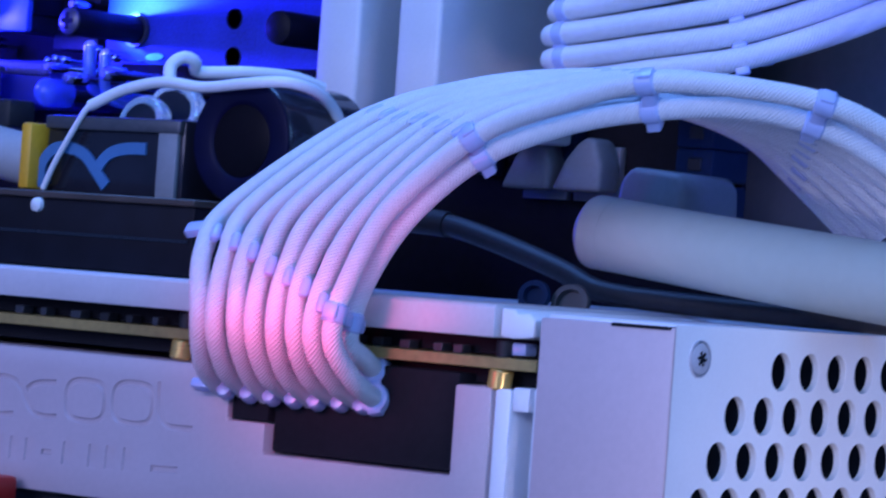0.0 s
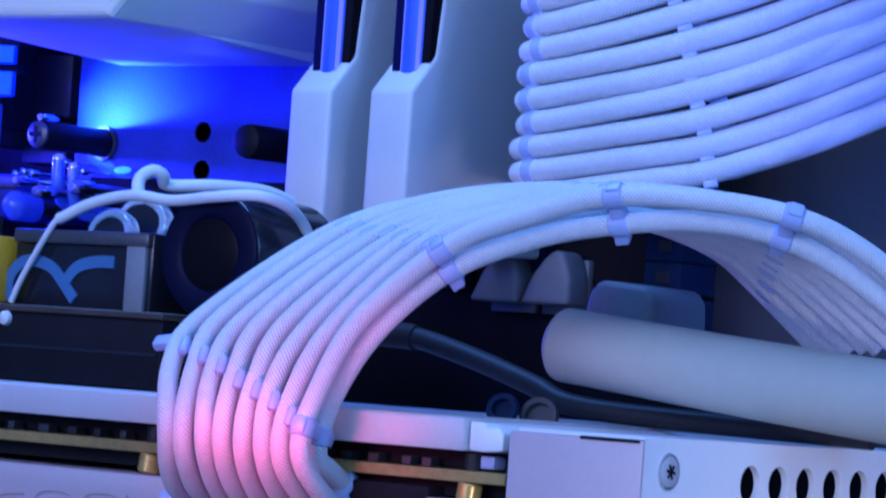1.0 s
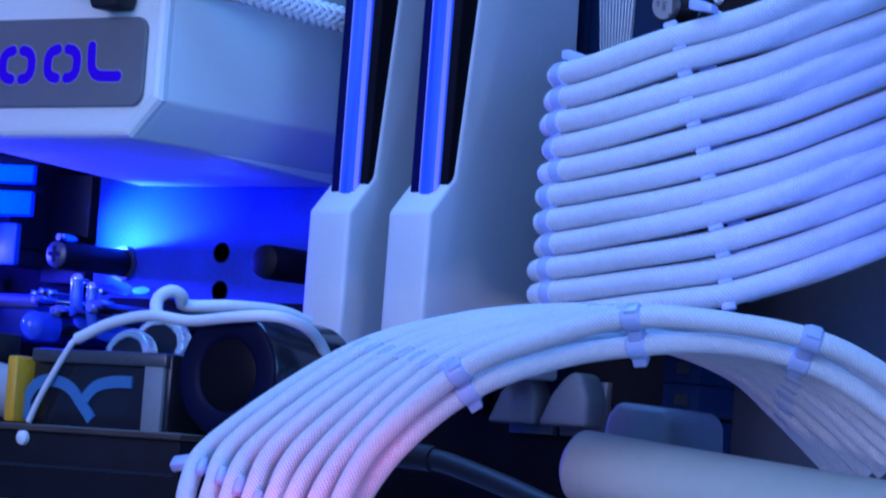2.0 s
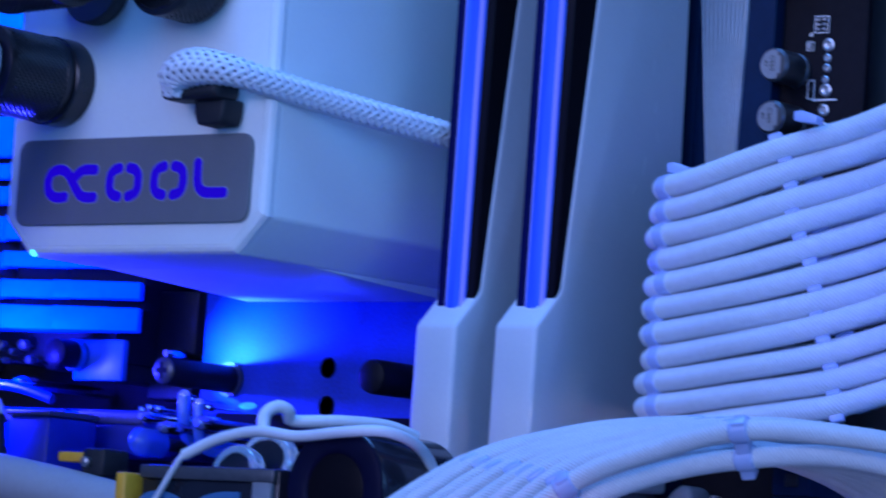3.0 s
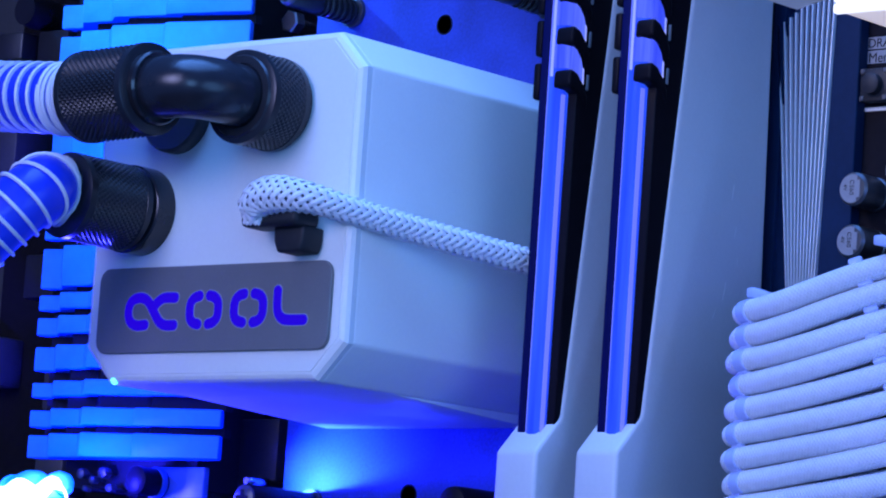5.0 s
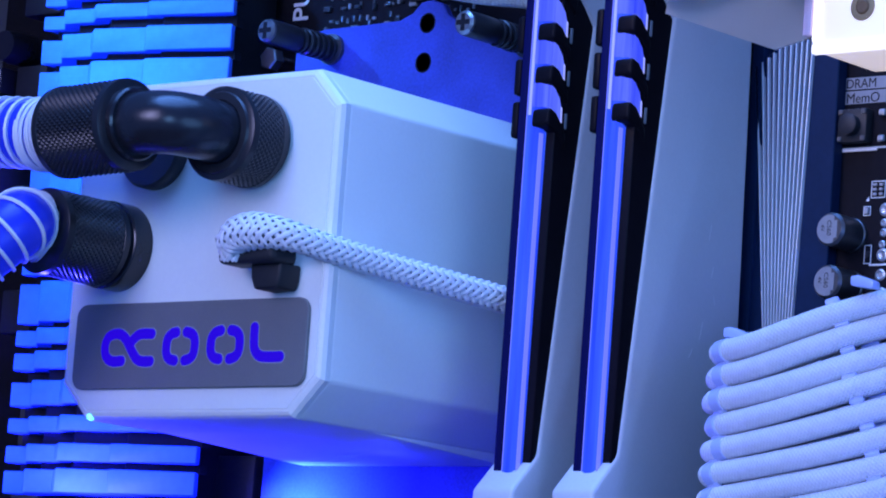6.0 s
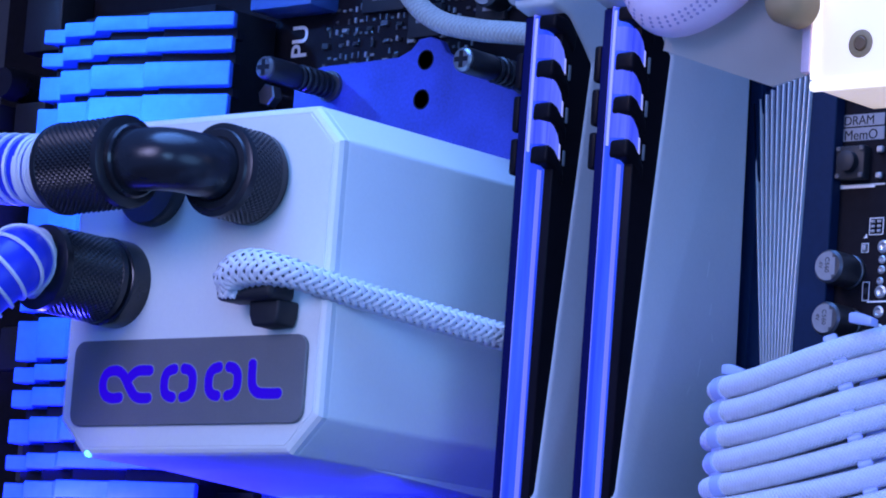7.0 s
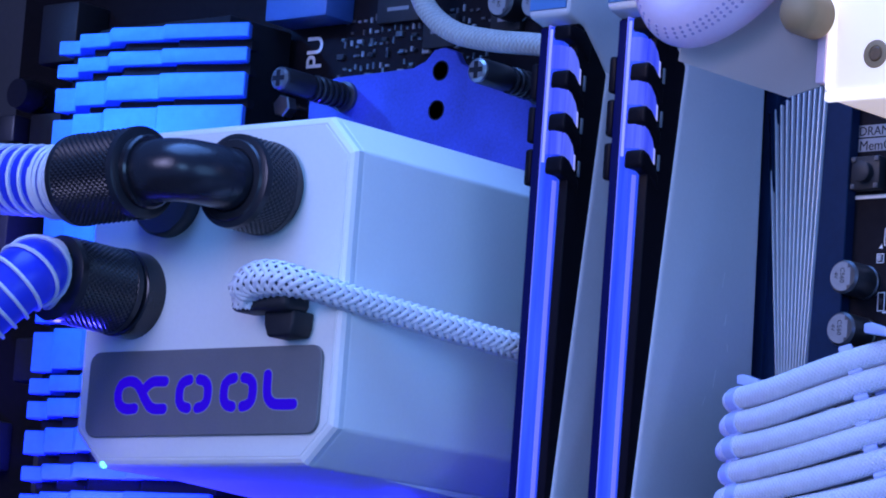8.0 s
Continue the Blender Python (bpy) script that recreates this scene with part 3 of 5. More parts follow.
loop = [(-88.1, 323.1), (-90.3, 323.0), (-92.2, 323.8), (-92.9, 325.7), (-92.3, 327.6), (-90.8, 328.3), (-89.0, 328.3), (-87.3, 327.3), (-85.5, 325.0), (-84.0, 323.4), (-82.4, 322.9), (-80.3, 322.9)]
hook = [(-80.4, 328.2), (-83.3, 328.2), (-85.0, 327.4), (-86.2, 326.2)]
tail = [(-53.5, LZ + 3.2), (-53.4, LZ + 0.4), (-53.0, LZ - 1.1), (-51.6, LZ - 2.2), (-49.0, LZ - 2.4), (-46.5, LZ - 2.4)]


def half_ring(cx, cz, a0, a1):
    """Middle line of one half of a squarish ring."""
    way = []
    for k in range(9):
        c, q = math.cos(radians(a0 + (a1 - a0) * k / 8)), math.sin(radians(a0 + (a1 - a0) * k / 8))
        r = (abs(c) ** 3.0 + abs(q) ** 3.0) ** (-1 / 3.0)
        way.append((cx + 3.75 * r * c, cz + 2.75 * r * q))
    return way


def pen(way, width, y0, y1, bm=None):
    """A stroke with round ends."""
    bm = stroke(way, width, y0, y1, bm)
    for k, (x, z) in enumerate((way[0], way[-1])):
        lathe([(0, width / 2), (y1 - y0 + 0.012 * (k + 1), width / 2)], (x, y1, z), (0, -1, 0), 20, bm)
    return bm


for ways in ((loop, hook), (half_ring(-72.5, LZ, 110, 250),), (half_ring(-72.5, LZ, -70, 70),), (half_ring(-60.8, LZ + 0.1, 110, 250),), (half_ring(-60.8, LZ + 0.1, -70, 70),), (tail,)):
    rim, face = None, None
    for k, way in enumerate(ways):
        rim = pen(way, 2.42, LY0 + 0.06 - 0.02 * k, LY1, rim)
        face = pen(way, 2.05, LY0 - 0.03 * k - 0.02, LY1, face)
    shape = part("logo_shape", face, LOGO_GLOW, pump, "glowing violet-blue shape")
    part("engraved_rim", rim, RIM_PALE, shape, "pale engraved edge")
x, y, z = (-96.9, -75.4, 312.7)
part("indicator", lathe([(0, 0.8), (0.5, 0.8), (0.9, 0.4)], (x, y + 0.4, z), (-0.35, -1, -0.4), 14), DIODE_SMALL, pump, "small cyan indicator")
# lower flange lit from beneath
part("flange", prism(octagon(PX0 + 1, PX1 - 1, PZ0 - 1, PZ1 + 1, 7), "y", -15.8, -12.2, 0.6), PUMP_WHITE, pump)
part("keel", prism([(-62, PZ0 - 1.2), (-12.3, PZ0 - 3.6), (-12.3, PZ0 + 2), (-62, PZ0 + 2)], "x", PX0 + 5.5, PX1 - 5.5, 0.4), PUMP_WHITE, pump)

# ---- mounting bracket and its spring screws ----
bracket = thing("mounting_bracket", (-75, -10, 300), "flat blue metal mounting bracket with round holes behind the pump", "bracket")
crest = [(-51.7, -12.0, 394.1), (-61.1, -12.0, 398.0), (-66.0, -12.0, 401.8), (-68.2, -12.0, 402.9), (-69.8, -12.0, 405.4), (-72.8, -12.0, 406.5), (-75.7, -12.0, 406.1), (-77.8, -12.0, 404.0), (-81.3, -12.0, 402.7), (-91.3, -12.0, 402.5), (-102.4, -12.0, 402.4)]
arm = [(-110, 286), (-46, 286), (-38, 290), (-38, crest[0][2] - 3)] + [(x, z) for x, y, z in crest] + [(-110, crest[-1][2] - 2)]
holes = [(-73.5, -12.0, 401.6), (-73.9, -12.0, 393.3), (-74.9, -12.0, 296.5), (-74.6, -12.0, 288.7)]
plate = part("plate", prism(arm, "y", -12, -10, 0.2, 1), BRACKET, bracket)
for x, y, z in holes:
    part("hole", lathe([(0, 2.15), (0.12, 2.12), (0.12, 1.9), (-0.05, 1.85), (-0.05, 0)], (x, -12.0, z), (0, -1, 0), 24), GAP_BLACK, plate)


def spring_screw(head, cross=True, r=2.6, metal=DULL, sprung=True):
    x, y, z = head
    screw = thing("spring_screw", (x, -12, z), "black spring screw with a cross-slot head in the bracket", "screw", "bracket screws")
    thin = r - 0.4 if sprung else r - 0.05
    part("shank", lathe([(0, r - 0.2), (0.4, r), (8.0, r), (8.2, thin), (19.5, thin)], (x, y, z), (0, 1, 0), 24), BLACK_METAL if sprung else DARK_CAP, screw)
    top = part("head", lathe([(0, 1.9), (0.5, r - 0.2), (2.2, r - 0.2), (2.4, 2.0)], (x, y - 1.0, z), (0, 1, 0), 28), metal if cross else DARK_CAP, screw)
    if cross:
        slot = box(x - 1.7, x + 1.7, y - 1.06, y - 0.6, z - 0.5, z + 0.5, 0)
        part("slot", box(x - 0.5, x + 0.5, y - 1.08, y - 0.6, z - 1.7, z + 1.7, 0, bm=slot), GAP_BLACK, top)
    if sprung:
        line = [Vector((x, y + 9 + 10 * k / 20, z)) for k in range(21)]
        part("spring", helix(line, r - 0.1, 0.38, 1.7), BLACK_METAL, screw)
    part("washer", lathe([(0, r + 0.7), (0.8, r + 0.7)], (x, -13.0, z), (0, 1, 0), 24), DULL, screw)


spring_screw((-45.9, -32.0, 395.4), metal=STEEL)
spring_screw((-99.4, -32.0, 397.8))
spring_screw(foot_screw, r=2.9, sprung=False)
spring_screw((-45.7, -32.0, 293.3), False, 3.4, sprung=False)

# ---- hoses and fittings on the pump ----


port = Vector((-57.1, -76.0, 364.1))
upper = thing("hose_fitting", port, "black knurled elbow fitting joining the hose to the pump", "fitting", "pump fittings")
part("face_collar", lathe(origin=port + Vector((0, -1.0, 0)), direction=(0, -1, 0), **knurled(10.2, 9.0, 50, 0.2)), BLACK_METAL, upper, smooth=25)
part("foot_ring", lathe([(0, 8.0), (1.2, 8.0)], port, (0, -1, 0), 40), BLACK, upper)
part("collar_lip", lathe([(0, 7.9), (0.6, 7.6), (0.6, 6.2), (0, 6.0)], port + Vector((0, -11.1, 0)), (0, -1, 0), 40), BLACK_SATIN, upper)
bend = [port + Vector((0, -9, 0)), port + Vector((0, -13.5, 0)), port + Vector((-0.5, -17.6, 0.1)), port + Vector((-2.4, -21.2, 0.2)), port + Vector((-5.6, -22.8, 0.2)), port + Vector((-9.0, -23, 0.1)), port + Vector((-14, -23, 0))]
part("elbow", tube(spline(bend, 32), 5.9, 36), ELBOW_BLACK, upper, "glossy black elbow")
part("elbow_ring", lathe([(0, 6.6), (0.4, 7.0), (2.0, 7.0), (2.4, 6.6)], port + Vector((-9.4, -23, 0.1)), (-1, 0, 0), 40), BLACK_GLOSS, upper)
part("hose_collar", lathe(origin=port + Vector((-11.0, -23, 0.0)), direction=(-1, 0, -0.03), **knurled(18.2, 8.8, 48)), BLACK_METAL, upper, smooth=25)
plug_at = Vector((-83.7, -76.0, 364.6))
stop = thing("plug_screw", plug_at, "round dark grey plug screwed into the pump face", "plug", "pump fittings")
part("body", lathe([(0, 8.3), (2.4, 8.3), (3.0, 7.8), (3.0, 3.0), (2.4, 2.8), (2.4, 0)], plug_at, (0, -1, 0), 44), PLUG_GREY, stop)
port2 = Vector((-91.7, -76.0, 345.3))
lower = thing("hose_fitting", port2, "black knurled compression fitting holding the lower hose", "fitting", "pump fittings")
part("foot_ring", lathe([(0, 8.6), (4.5, 8.6), (4.8, 8.2)], port2, (0, -1, 0), 44), BLACK_GLOSS, lower)
part("hose_collar", lathe(origin=port2 + Vector((0, -4.6, 0)), direction=(-0.10, -1, 0.03), **knurled(15.5, 8.4, 48, 0.17)), BLACK_METAL, lower, smooth=25)


def hose(name, points, radius, pitch, label, wire=0.42):
    line = spline(points, 60)
    ob = thing(name, points[0], label, "hose", "coolant hoses")
    part("tube", tube(line, radius, 28), HOSE_BLUE_GLOW, ob, "blue clear tube")
    part("spring", helix(line, radius + 0.35, wire, pitch, per=26), SPRING, ob, "white coiled wire")


h0 = port + Vector((-28.6, -23, -0.7))
hose("coolant_hose", [h0, h0 + Vector((-9, 0, 0.6)), h0 + Vector((-20, 0.5, 1.6)), h0 + Vector((-45, 4, 4)), h0 + Vector((-80, 20, 8))], 6.2, 3.1, "blue coolant hose wound with a white wire spring", 0.48)
tight = spline([h0 + Vector((1, 0, 0)), h0 + Vector((-3, 0, 0)), h0 + Vector((-7, 0, 0.2))], 12)
coil = thing("hose_coil", h0, "tight white wire coil where the hose enters its fitting", "spring")
part("coil", helix(tight, 6.65, 0.5, 1.55, per=26), SPRING, coil)
h1 = port2 + Vector((-1.6, -16, 0.6))
hose("coolant_hose", [h1, h1 + Vector((-1.5, -6, 0.6)), (-91.4, -104.0, 345.2), (-95.1, -110.0, 338.8), (-102.1, -114.0, 330.1), (-121.4, -112.0, 312.4), (-149.4, -100.0, 291.7)], 6.2, 3.1, "blue coolant hose wound with a white wire spring")

# ---- braided cable of the pump ----
lead = thing("pump_cable", (-52.9, -78.0, 339.7), "white braided cable with a black angled plug in the pump", "cable")
x, y, z = (-49.7, -80.0, 341.4)
part("plug", box(x - 8, x + 6.4, -84.5, -77.4, z - 1.6, z + 2.6, 1.3, 3), BLACK, lead)
part("clip", prism([(x - 1.6, z - 1.2), (x - 1.4, z - 4.0), (x - 0.4, z - 6.2), (x + 5.4, z - 6.0), (x + 6.0, z - 4.2), (x + 6.2, z - 1.2)], "y", -81.8, -76.05, 0.6, 3), BLACK, lead)
cord = spline([(-54.2, -83.5, 341.1), (-53.1, -85.0, 344.2), (-48.4, -85.0, 345.5), (-41.6, -83.0, 344.9), (-37.1, -77.0, 343.4), (-32.7, -66.0, 341.7), (-28.2, -55.0, 340.1), (-23.8, -41.0, 338.5), (-21.9, -33.0, 337.7), (-23.2, -27.0, 336.8)], 90)


def cord_radius(f):
    return 2.4 + 0.95 * math.exp(-((f - 0.10) / 0.10) ** 2) if f > 0.03 else 2.3


part("core", tube(cord, lambda f: cord_radius(f) - 0.35, 16), BRAID_CORE, lead)
weave = spline([cord[i] for i in range(0, len(cord), 3)] + [cord[-1]], 280)
cross_line, run = frames(weave), [0.0]
for a, b in zip(weave, weave[1:]):
    run.append(run[-1] + (b - a).length)
for way in (1, -1):
    for k in range(8):
        ribbon, rows = bmesh.new(), []
        for i in range(len(weave)):
            a = way * run[i] / 13.5 * 2 * math.pi + k * 2 * math.pi / 8
            out = math.cos(a) * cross_line[i][0] + math.sin(a) * cross_line[i][1]
            round_ = -math.sin(a) * cross_line[i][0] + math.cos(a) * cross_line[i][1]
            ahead = cross_line[i][0].cross(cross_line[i][1])
            r = cord_radius(i / (len(weave) - 1))
            r += 0.2 * way * math.cos(4 * a + math.pi / 4)
            lean = math.atan2(2 * math.pi * r, 13.5) * way
            wide = round_ * math.cos(lean) - ahead * math.sin(lean)
            p = weave[i] + out * r
            rows.append([ribbon.verts.new(p + wide * u * 0.49 + out * v) for u, v in ((-1, -0.12), (0, 0.16), (1, -0.12), (0, -0.16))])
        for a, b in zip(rows, rows[1:]):
            for q in range(4):
                ribbon.faces.new((a[q], a[(q + 1) % 4], b[(q + 1) % 4], b[q]))
        part("thread", ribbon, THREAD, lead, smooth=80)

# ---- memory modules ----


def memory_module(c):
    """A white memory stick standing out of the board, with a blue light bar."""
    ob = thing("memory_module", (c, 0, 274), "white memory module with glowing blue light bar and black grille", "memory module", "memory modules")
    shell = [(-7, 274), (-50, 274), (-50, 301.6), (-43.2, 308.6), (-35.0, 391.5), (-42.6, 398.9), (-48.2, 400.3), (-48.2, 409), (-10.2, 409)]
    part("heat_spreader", prism(shell, "x", c - 4.9, c + 4.9, 0.9, 3), MODULE_WHITE, ob)
    core = [(-40, 305.5), (-44.6, 305.5), (-44.2, 399.5), (-42.5, 399.9), (-35.2, 391.8), (-29, 391), (-30, 309)]
    part("grille", prism(core, "x", c - 4.35, c + 4.35, 0.2, 1), GRILLE, ob)
    bar_poly = [(c - 1.1, -43.5), (c - 1.1, -46.0), (c - 0.8, -46.4), (c + 0.4, -46.6), (c + 1.6, -46.5), (c + 2.4, -45.7), (c + 2.4, -43.5)]
    part("light_bar", prism(bar_poly, "z", 303.5, 398.6, 0.2, 1), LIGHT_BAR, ob, "glowing blue light bar")
    part("bar_side", box(c - 3.2, c - 1.12, -46.2, -43.5, 304, 398.6, 0.3, 2), BAR_SHADE, ob, "side of the light bar, its falling-off light put in as dark blue")
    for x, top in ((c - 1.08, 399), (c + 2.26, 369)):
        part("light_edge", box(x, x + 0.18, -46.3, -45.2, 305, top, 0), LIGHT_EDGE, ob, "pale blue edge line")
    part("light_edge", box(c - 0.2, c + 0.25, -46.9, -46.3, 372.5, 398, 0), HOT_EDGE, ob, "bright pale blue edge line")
    for z0 in (391.4, 383.2, 375.0):
        swoosh = [(-46.2, z0 + 3.0), (-45.0, z0 + 2.5), (-43.6, z0 + 1.0), (-42.9, z0 - 0.8), (-42.8, z0 - 3.6), (-44.0, z0 - 2.2), (-45.2, z0 - 1.3), (-46.2, z0 - 1.0)]
        part("light_window", prism(swoosh, "x", c + 3.0, c + 4.5, 0.1, 1), WINDOW_BLUE, ob, "glowing blue slanted slot")
        part("window_front", prism([(c + 0.3, z0 - 1.0), (c + 4.3, z0 - 1.2), (c + 4.3, z0 + 2.9), (c + 2.4, z0 + 3.4), (c + 0.3, z0 + 3.5)], "y", -46.7, -46.2), WINDOW_BLUE, ob, "glowing blue slanted slot")
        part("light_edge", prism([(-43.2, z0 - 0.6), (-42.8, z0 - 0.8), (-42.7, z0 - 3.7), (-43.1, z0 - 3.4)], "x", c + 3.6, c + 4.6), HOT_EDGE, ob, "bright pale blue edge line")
        part("slot_end", box(c + 4.2, c + 4.55, -41.7, -41.0, z0 - 4.6, z0 - 1.6, 0.1, 1), PRINT_GREY, ob)
        part("tooth", box(c - 4.9, c - 3.2, -46.3, -43.0, z0 - 6.6, z0 + 0.4, 0.6), GRILLE, ob)
        part("tooth", prism([(-46.9, z0 - 2.2), (-46.5, z0 - 1.3), (-44.6, z0 - 1.9), (-42.8, z0 - 3.6), (-41.4, z0 - 5.6), (-41.2, z0 - 8.4), (-43.2, z0 - 6.4), (-44.8, z0 - 5.4), (-46.6, z0 - 4.9), (-47.0, z0 - 4.4)], "x", c + 0.6, c + 4.8, 0.55, 3), GRILLE, ob)
    part("tooth", prism([(-47.0, 398.6), (-47.0, 396.0), (-44.0, 395.2), (-40.5, 392.2), (-40.0, 396.0), (-43.2, 398.4)], "x", c + 0.6, c + 4.8, 0.55, 3), GRILLE, ob)
    part("sticker", box(c - 4.4, c + 4.4, -48.45, -48.1, 401.5, 411, 0.1, 1), PAINT_BLUE, ob, "blue sticker")
    part("contact_board", box(c - 0.7, c + 0.7, -20, -2.5, 276, 407, 0.2, 1), PCB, ob)
    slot = thing("memory_slot", (c, 0, 270), "dark navy memory slot on the board", "memory slot", "memory slots")
    part("socket", box(c - 3.4, c + 3.4, -3.9, -0.05, 268, 414, 0.5), SINK_NAVY, slot)


memory_module(2.9)
memory_module(-15.9)

scratched = bpy.data.objects["memory_module"]
for y, z, h, lean in ((-20, 352, 3.0, 0.5), (-18.5, 345, 2.2, 0.4), (-17, 340, 1.6, -0.4), (-21, 333, 3.4, 0.6), (-24, 329, 2.0, 0.9), (-16, 327, 2.6, 0.3)):
    mark = prism([(y, z), (y + 0.12, z), (y + 0.12 + lean, z + h), (y + lean, z + h)], "x", 7.78, 7.83)
    part("scratch", mark, SILK, scratched)

# ---- ribbed navy part beside the modules ----
ribbed = thing("ribbed_heatsink", (12, 0, 338), "navy heatsink with pale upright ribs on the board", "heatsink")
part("body", prism([(1.5, 318), (23.2, 318), (23.2, 401.5), (15.6, 396.4), (2.2, 388.4), (1.5, 387.6)], "y", -3, -0.05, 0.2, 1), SINK_NAVY, ribbed)
for k in range(11):
    f = k / 10
    foot, head, ztop = 9.9 + 6.2 * f, 4.6 + 12.9 * f, 388.6 + 7.6 * min(1.0, f * 1.1)
    part("rib", prism([(foot - 0.12, 336), (foot + 0.12, 336), (head + 0.17, ztop), (head - 0.17, ztop)], "y", -3.9, -2.9, 0.05, 1), RIB, ribbed)

# ---- sleeved cable bundles ----


def blend(a, b, f):
    return [Vector(p).lerp(Vector(q), f) for p, q in zip(a, b)]


def nearest(line, p):
    return min(range(1, len(line) - 1), key=lambda i: (line[i] - p).length)


def comb(name, parent, lines, first, last, radius, lift, tag=3.4, size=(1.7, 0.85), end=True):
    """A clear clip across neighbouring cables: an oval stud in every gap, a thin bar behind them and a flat tag at its first end."""
    count = len(lines)
    spots = [nearest(line, Vector(first).lerp(Vector(last), k / (count - 1))) for k, line in enumerate(lines)]
    centres = [line[i] for line, i in zip(lines, spots)]
    along = [(line[i + 1] - line[i - 1]).normalized() for line, i in zip(lines, spots)]
    bar = part(name, tube([p.lerp(q, k / 3) for p, q in zip(centres, centres[1:]) for k in range(3)] + [centres[-1]], 0.7, 8), COMB, parent, "clear bluish cable comb")
    for k in range(count - 1):
        mid, d = (centres[k] + centres[k + 1]) / 2 + lift, (along[k] + along[k + 1]).normalized()
        stud = [mid + d * size[0] * (f - 0.5) * 2 for f in (0.0, 0.06, 0.2, 0.35, 0.5, 0.65, 0.8, 0.94, 1.0)]
        part("stud", tube(stud, lambda f: 0.05 + size[1] * math.sqrt(max(0.0, 1 - (2 * f - 1) ** 4)), 10), COMB, bar)
    ends = [(centres[0], (centres[0] - centres[1]).normalized(), along[0])] + ([(centres[-1], (centres[-1] - centres[-2]).normalized(), along[-1])] if end else [])
    for p, out, d in ends:
        face = d.cross(out).normalized()
        out = face.cross(d).normalized()
        lug = bmesh.new()
        bmesh.ops.create_cube(lug, size=1)
        reach = radius + tag
        turn = Matrix((d, out, face)).transposed().to_4x4()
        bmesh.ops.transform(lug, matrix=Matrix.Translation(p + out * reach / 2 + lift * 0.5) @ turn @ Matrix.Diagonal((2.6, reach, 1.7, 1)), verts=lug.verts)
        bmesh.ops.bevel(lug, geom=lug.edges[:], offset=0.45, segments=2, affect="EDGES", profile=0.5)
        part("tab", lug, COMB, bar)
    return bar


def band(lines, p, half, radius):
    """A clear collar round two neighbouring cables, with the web between them and a small lug."""
    bm, spots = None, []
    for line in lines:
        i = nearest(line, p)
        d = (line[i + 1] - line[i - 1]).normalized()
        spots.append((line[i], d))
        bm = lathe([(-half, radius - 0.3), (-half + 0.3, radius), (half - 0.3, radius), (half, radius - 0.3)], line[i], d, 24, bm)
    (a, d), (b, _) = spots
    side = (b - a).normalized()
    face = d.cross(side).normalized()
    web = bmesh.new()
    bmesh.ops.create_cube(web, size=1)
    reach = (b - a).length
    bmesh.ops.transform(web, matrix=Matrix.Translation((a + b) / 2 + side * 0.6) @ Matrix((d, side, face)).transposed().to_4x4() @ Matrix.Diagonal((half * 1.5, reach + 2 * radius + 1.6, 2.4, 1)), verts=web.verts)
    bmesh.ops.bevel(web, geom=web.edges[:], offset=0.4, segments=2, affect="EDGES", profile=0.5)
    return merge(bm, web)


mains = thing("power_cable_bundle", (33, -6, 308), "bundle of white sleeved cables held by clear combs", "cable bundle")
low = [(30.9, -48.0, 282.9), (43.0, -50.5, 284.1), (55.8, -51.0, 285.8), (64.7, -50.5, 287.0), (72.4, -48.0, 288.6), (81.0, -41.0, 292.8), (85.2, -30.0, 297.6), (86.5, -14.0, 303.4), (89.4, 4.0, 310.6)]
high = [(31.4, -48.0, 325.9), (39.9, -50.5, 327.1), (45.0, -51.0, 328.3), (49.3, -50.5, 329.8), (57.8, -48.0, 333.0), (67.1, -41.0, 337.1), (72.4, -30.0, 342.8), (76.1, -14.0, 349.7), (81.2, 4.0, 357.6)]
front_lines, back_lines = [], []
random.seed(11)
for layer in (0, 1):
    for k in range(11):
        sweep = blend(low, high, k / 10)
        z = sweep[0].z
        back = Vector((1.4, 4.2, 1.6)) * layer
        jog = Vector((0, random.uniform(-0.5, 0.5), random.uniform(-0.4, 0.4)))
        near = Vector((random.uniform(-0.5, 0.5), random.uniform(-0.3, 0.3), random.uniform(-0.2, 0.2)))
        start = [Vector((35.4 + 4.2 * layer, -7, z)), Vector((34.0 + 4.2 * layer, -30, z)), Vector((32.3 + 3.4 * layer, -43, z)) + near]
        line = spline(start + [sweep[0] + Vector((1.5, -0.8, 0.1)) + back + near] + [p + back + jog * (i / 4) for i, p in enumerate(sweep[1:])], 72)
        (back_lines if layer else front_lines).append(line)
        part("cable", tube(line, 2.07, 18), SLEEVE, mains)


comb("cable_comb", mains, front_lines, (34.6, -48.8, 282.9), (35.0, -48.8, 326.2), 1.95, Vector((0.2, -0.2, 0)), 0.3, (1.5, 0.75), end=False)
for k, line in enumerate(front_lines):
    i = nearest(line, Vector((35.2, -49.0, 282.9)).lerp(Vector((35.6, -49.0, 326.2)), k / 10))
    ring = lathe([(-1.3, 1.9), (-1.1, 2.2), (1.1, 2.2), (1.3, 1.9)], line[i], line[i + 1] - line[i - 1], 20)
    part("comb_clip", ring, COMB, mains, "clear bluish comb clip")
comb("cable_comb", mains, front_lines, (72.4, -48.0, 288.6), (57.8, -48.0, 333.0), 1.95, Vector((0.2, -0.35, 0)), 1.0, (1.4, 0.7))
comb("cable_comb", mains, back_lines, (72.6, -43.0, 290.0), (58.2, -43.0, 334.6), 1.95, Vector((0, 0, 0)), 0.3, end=False)
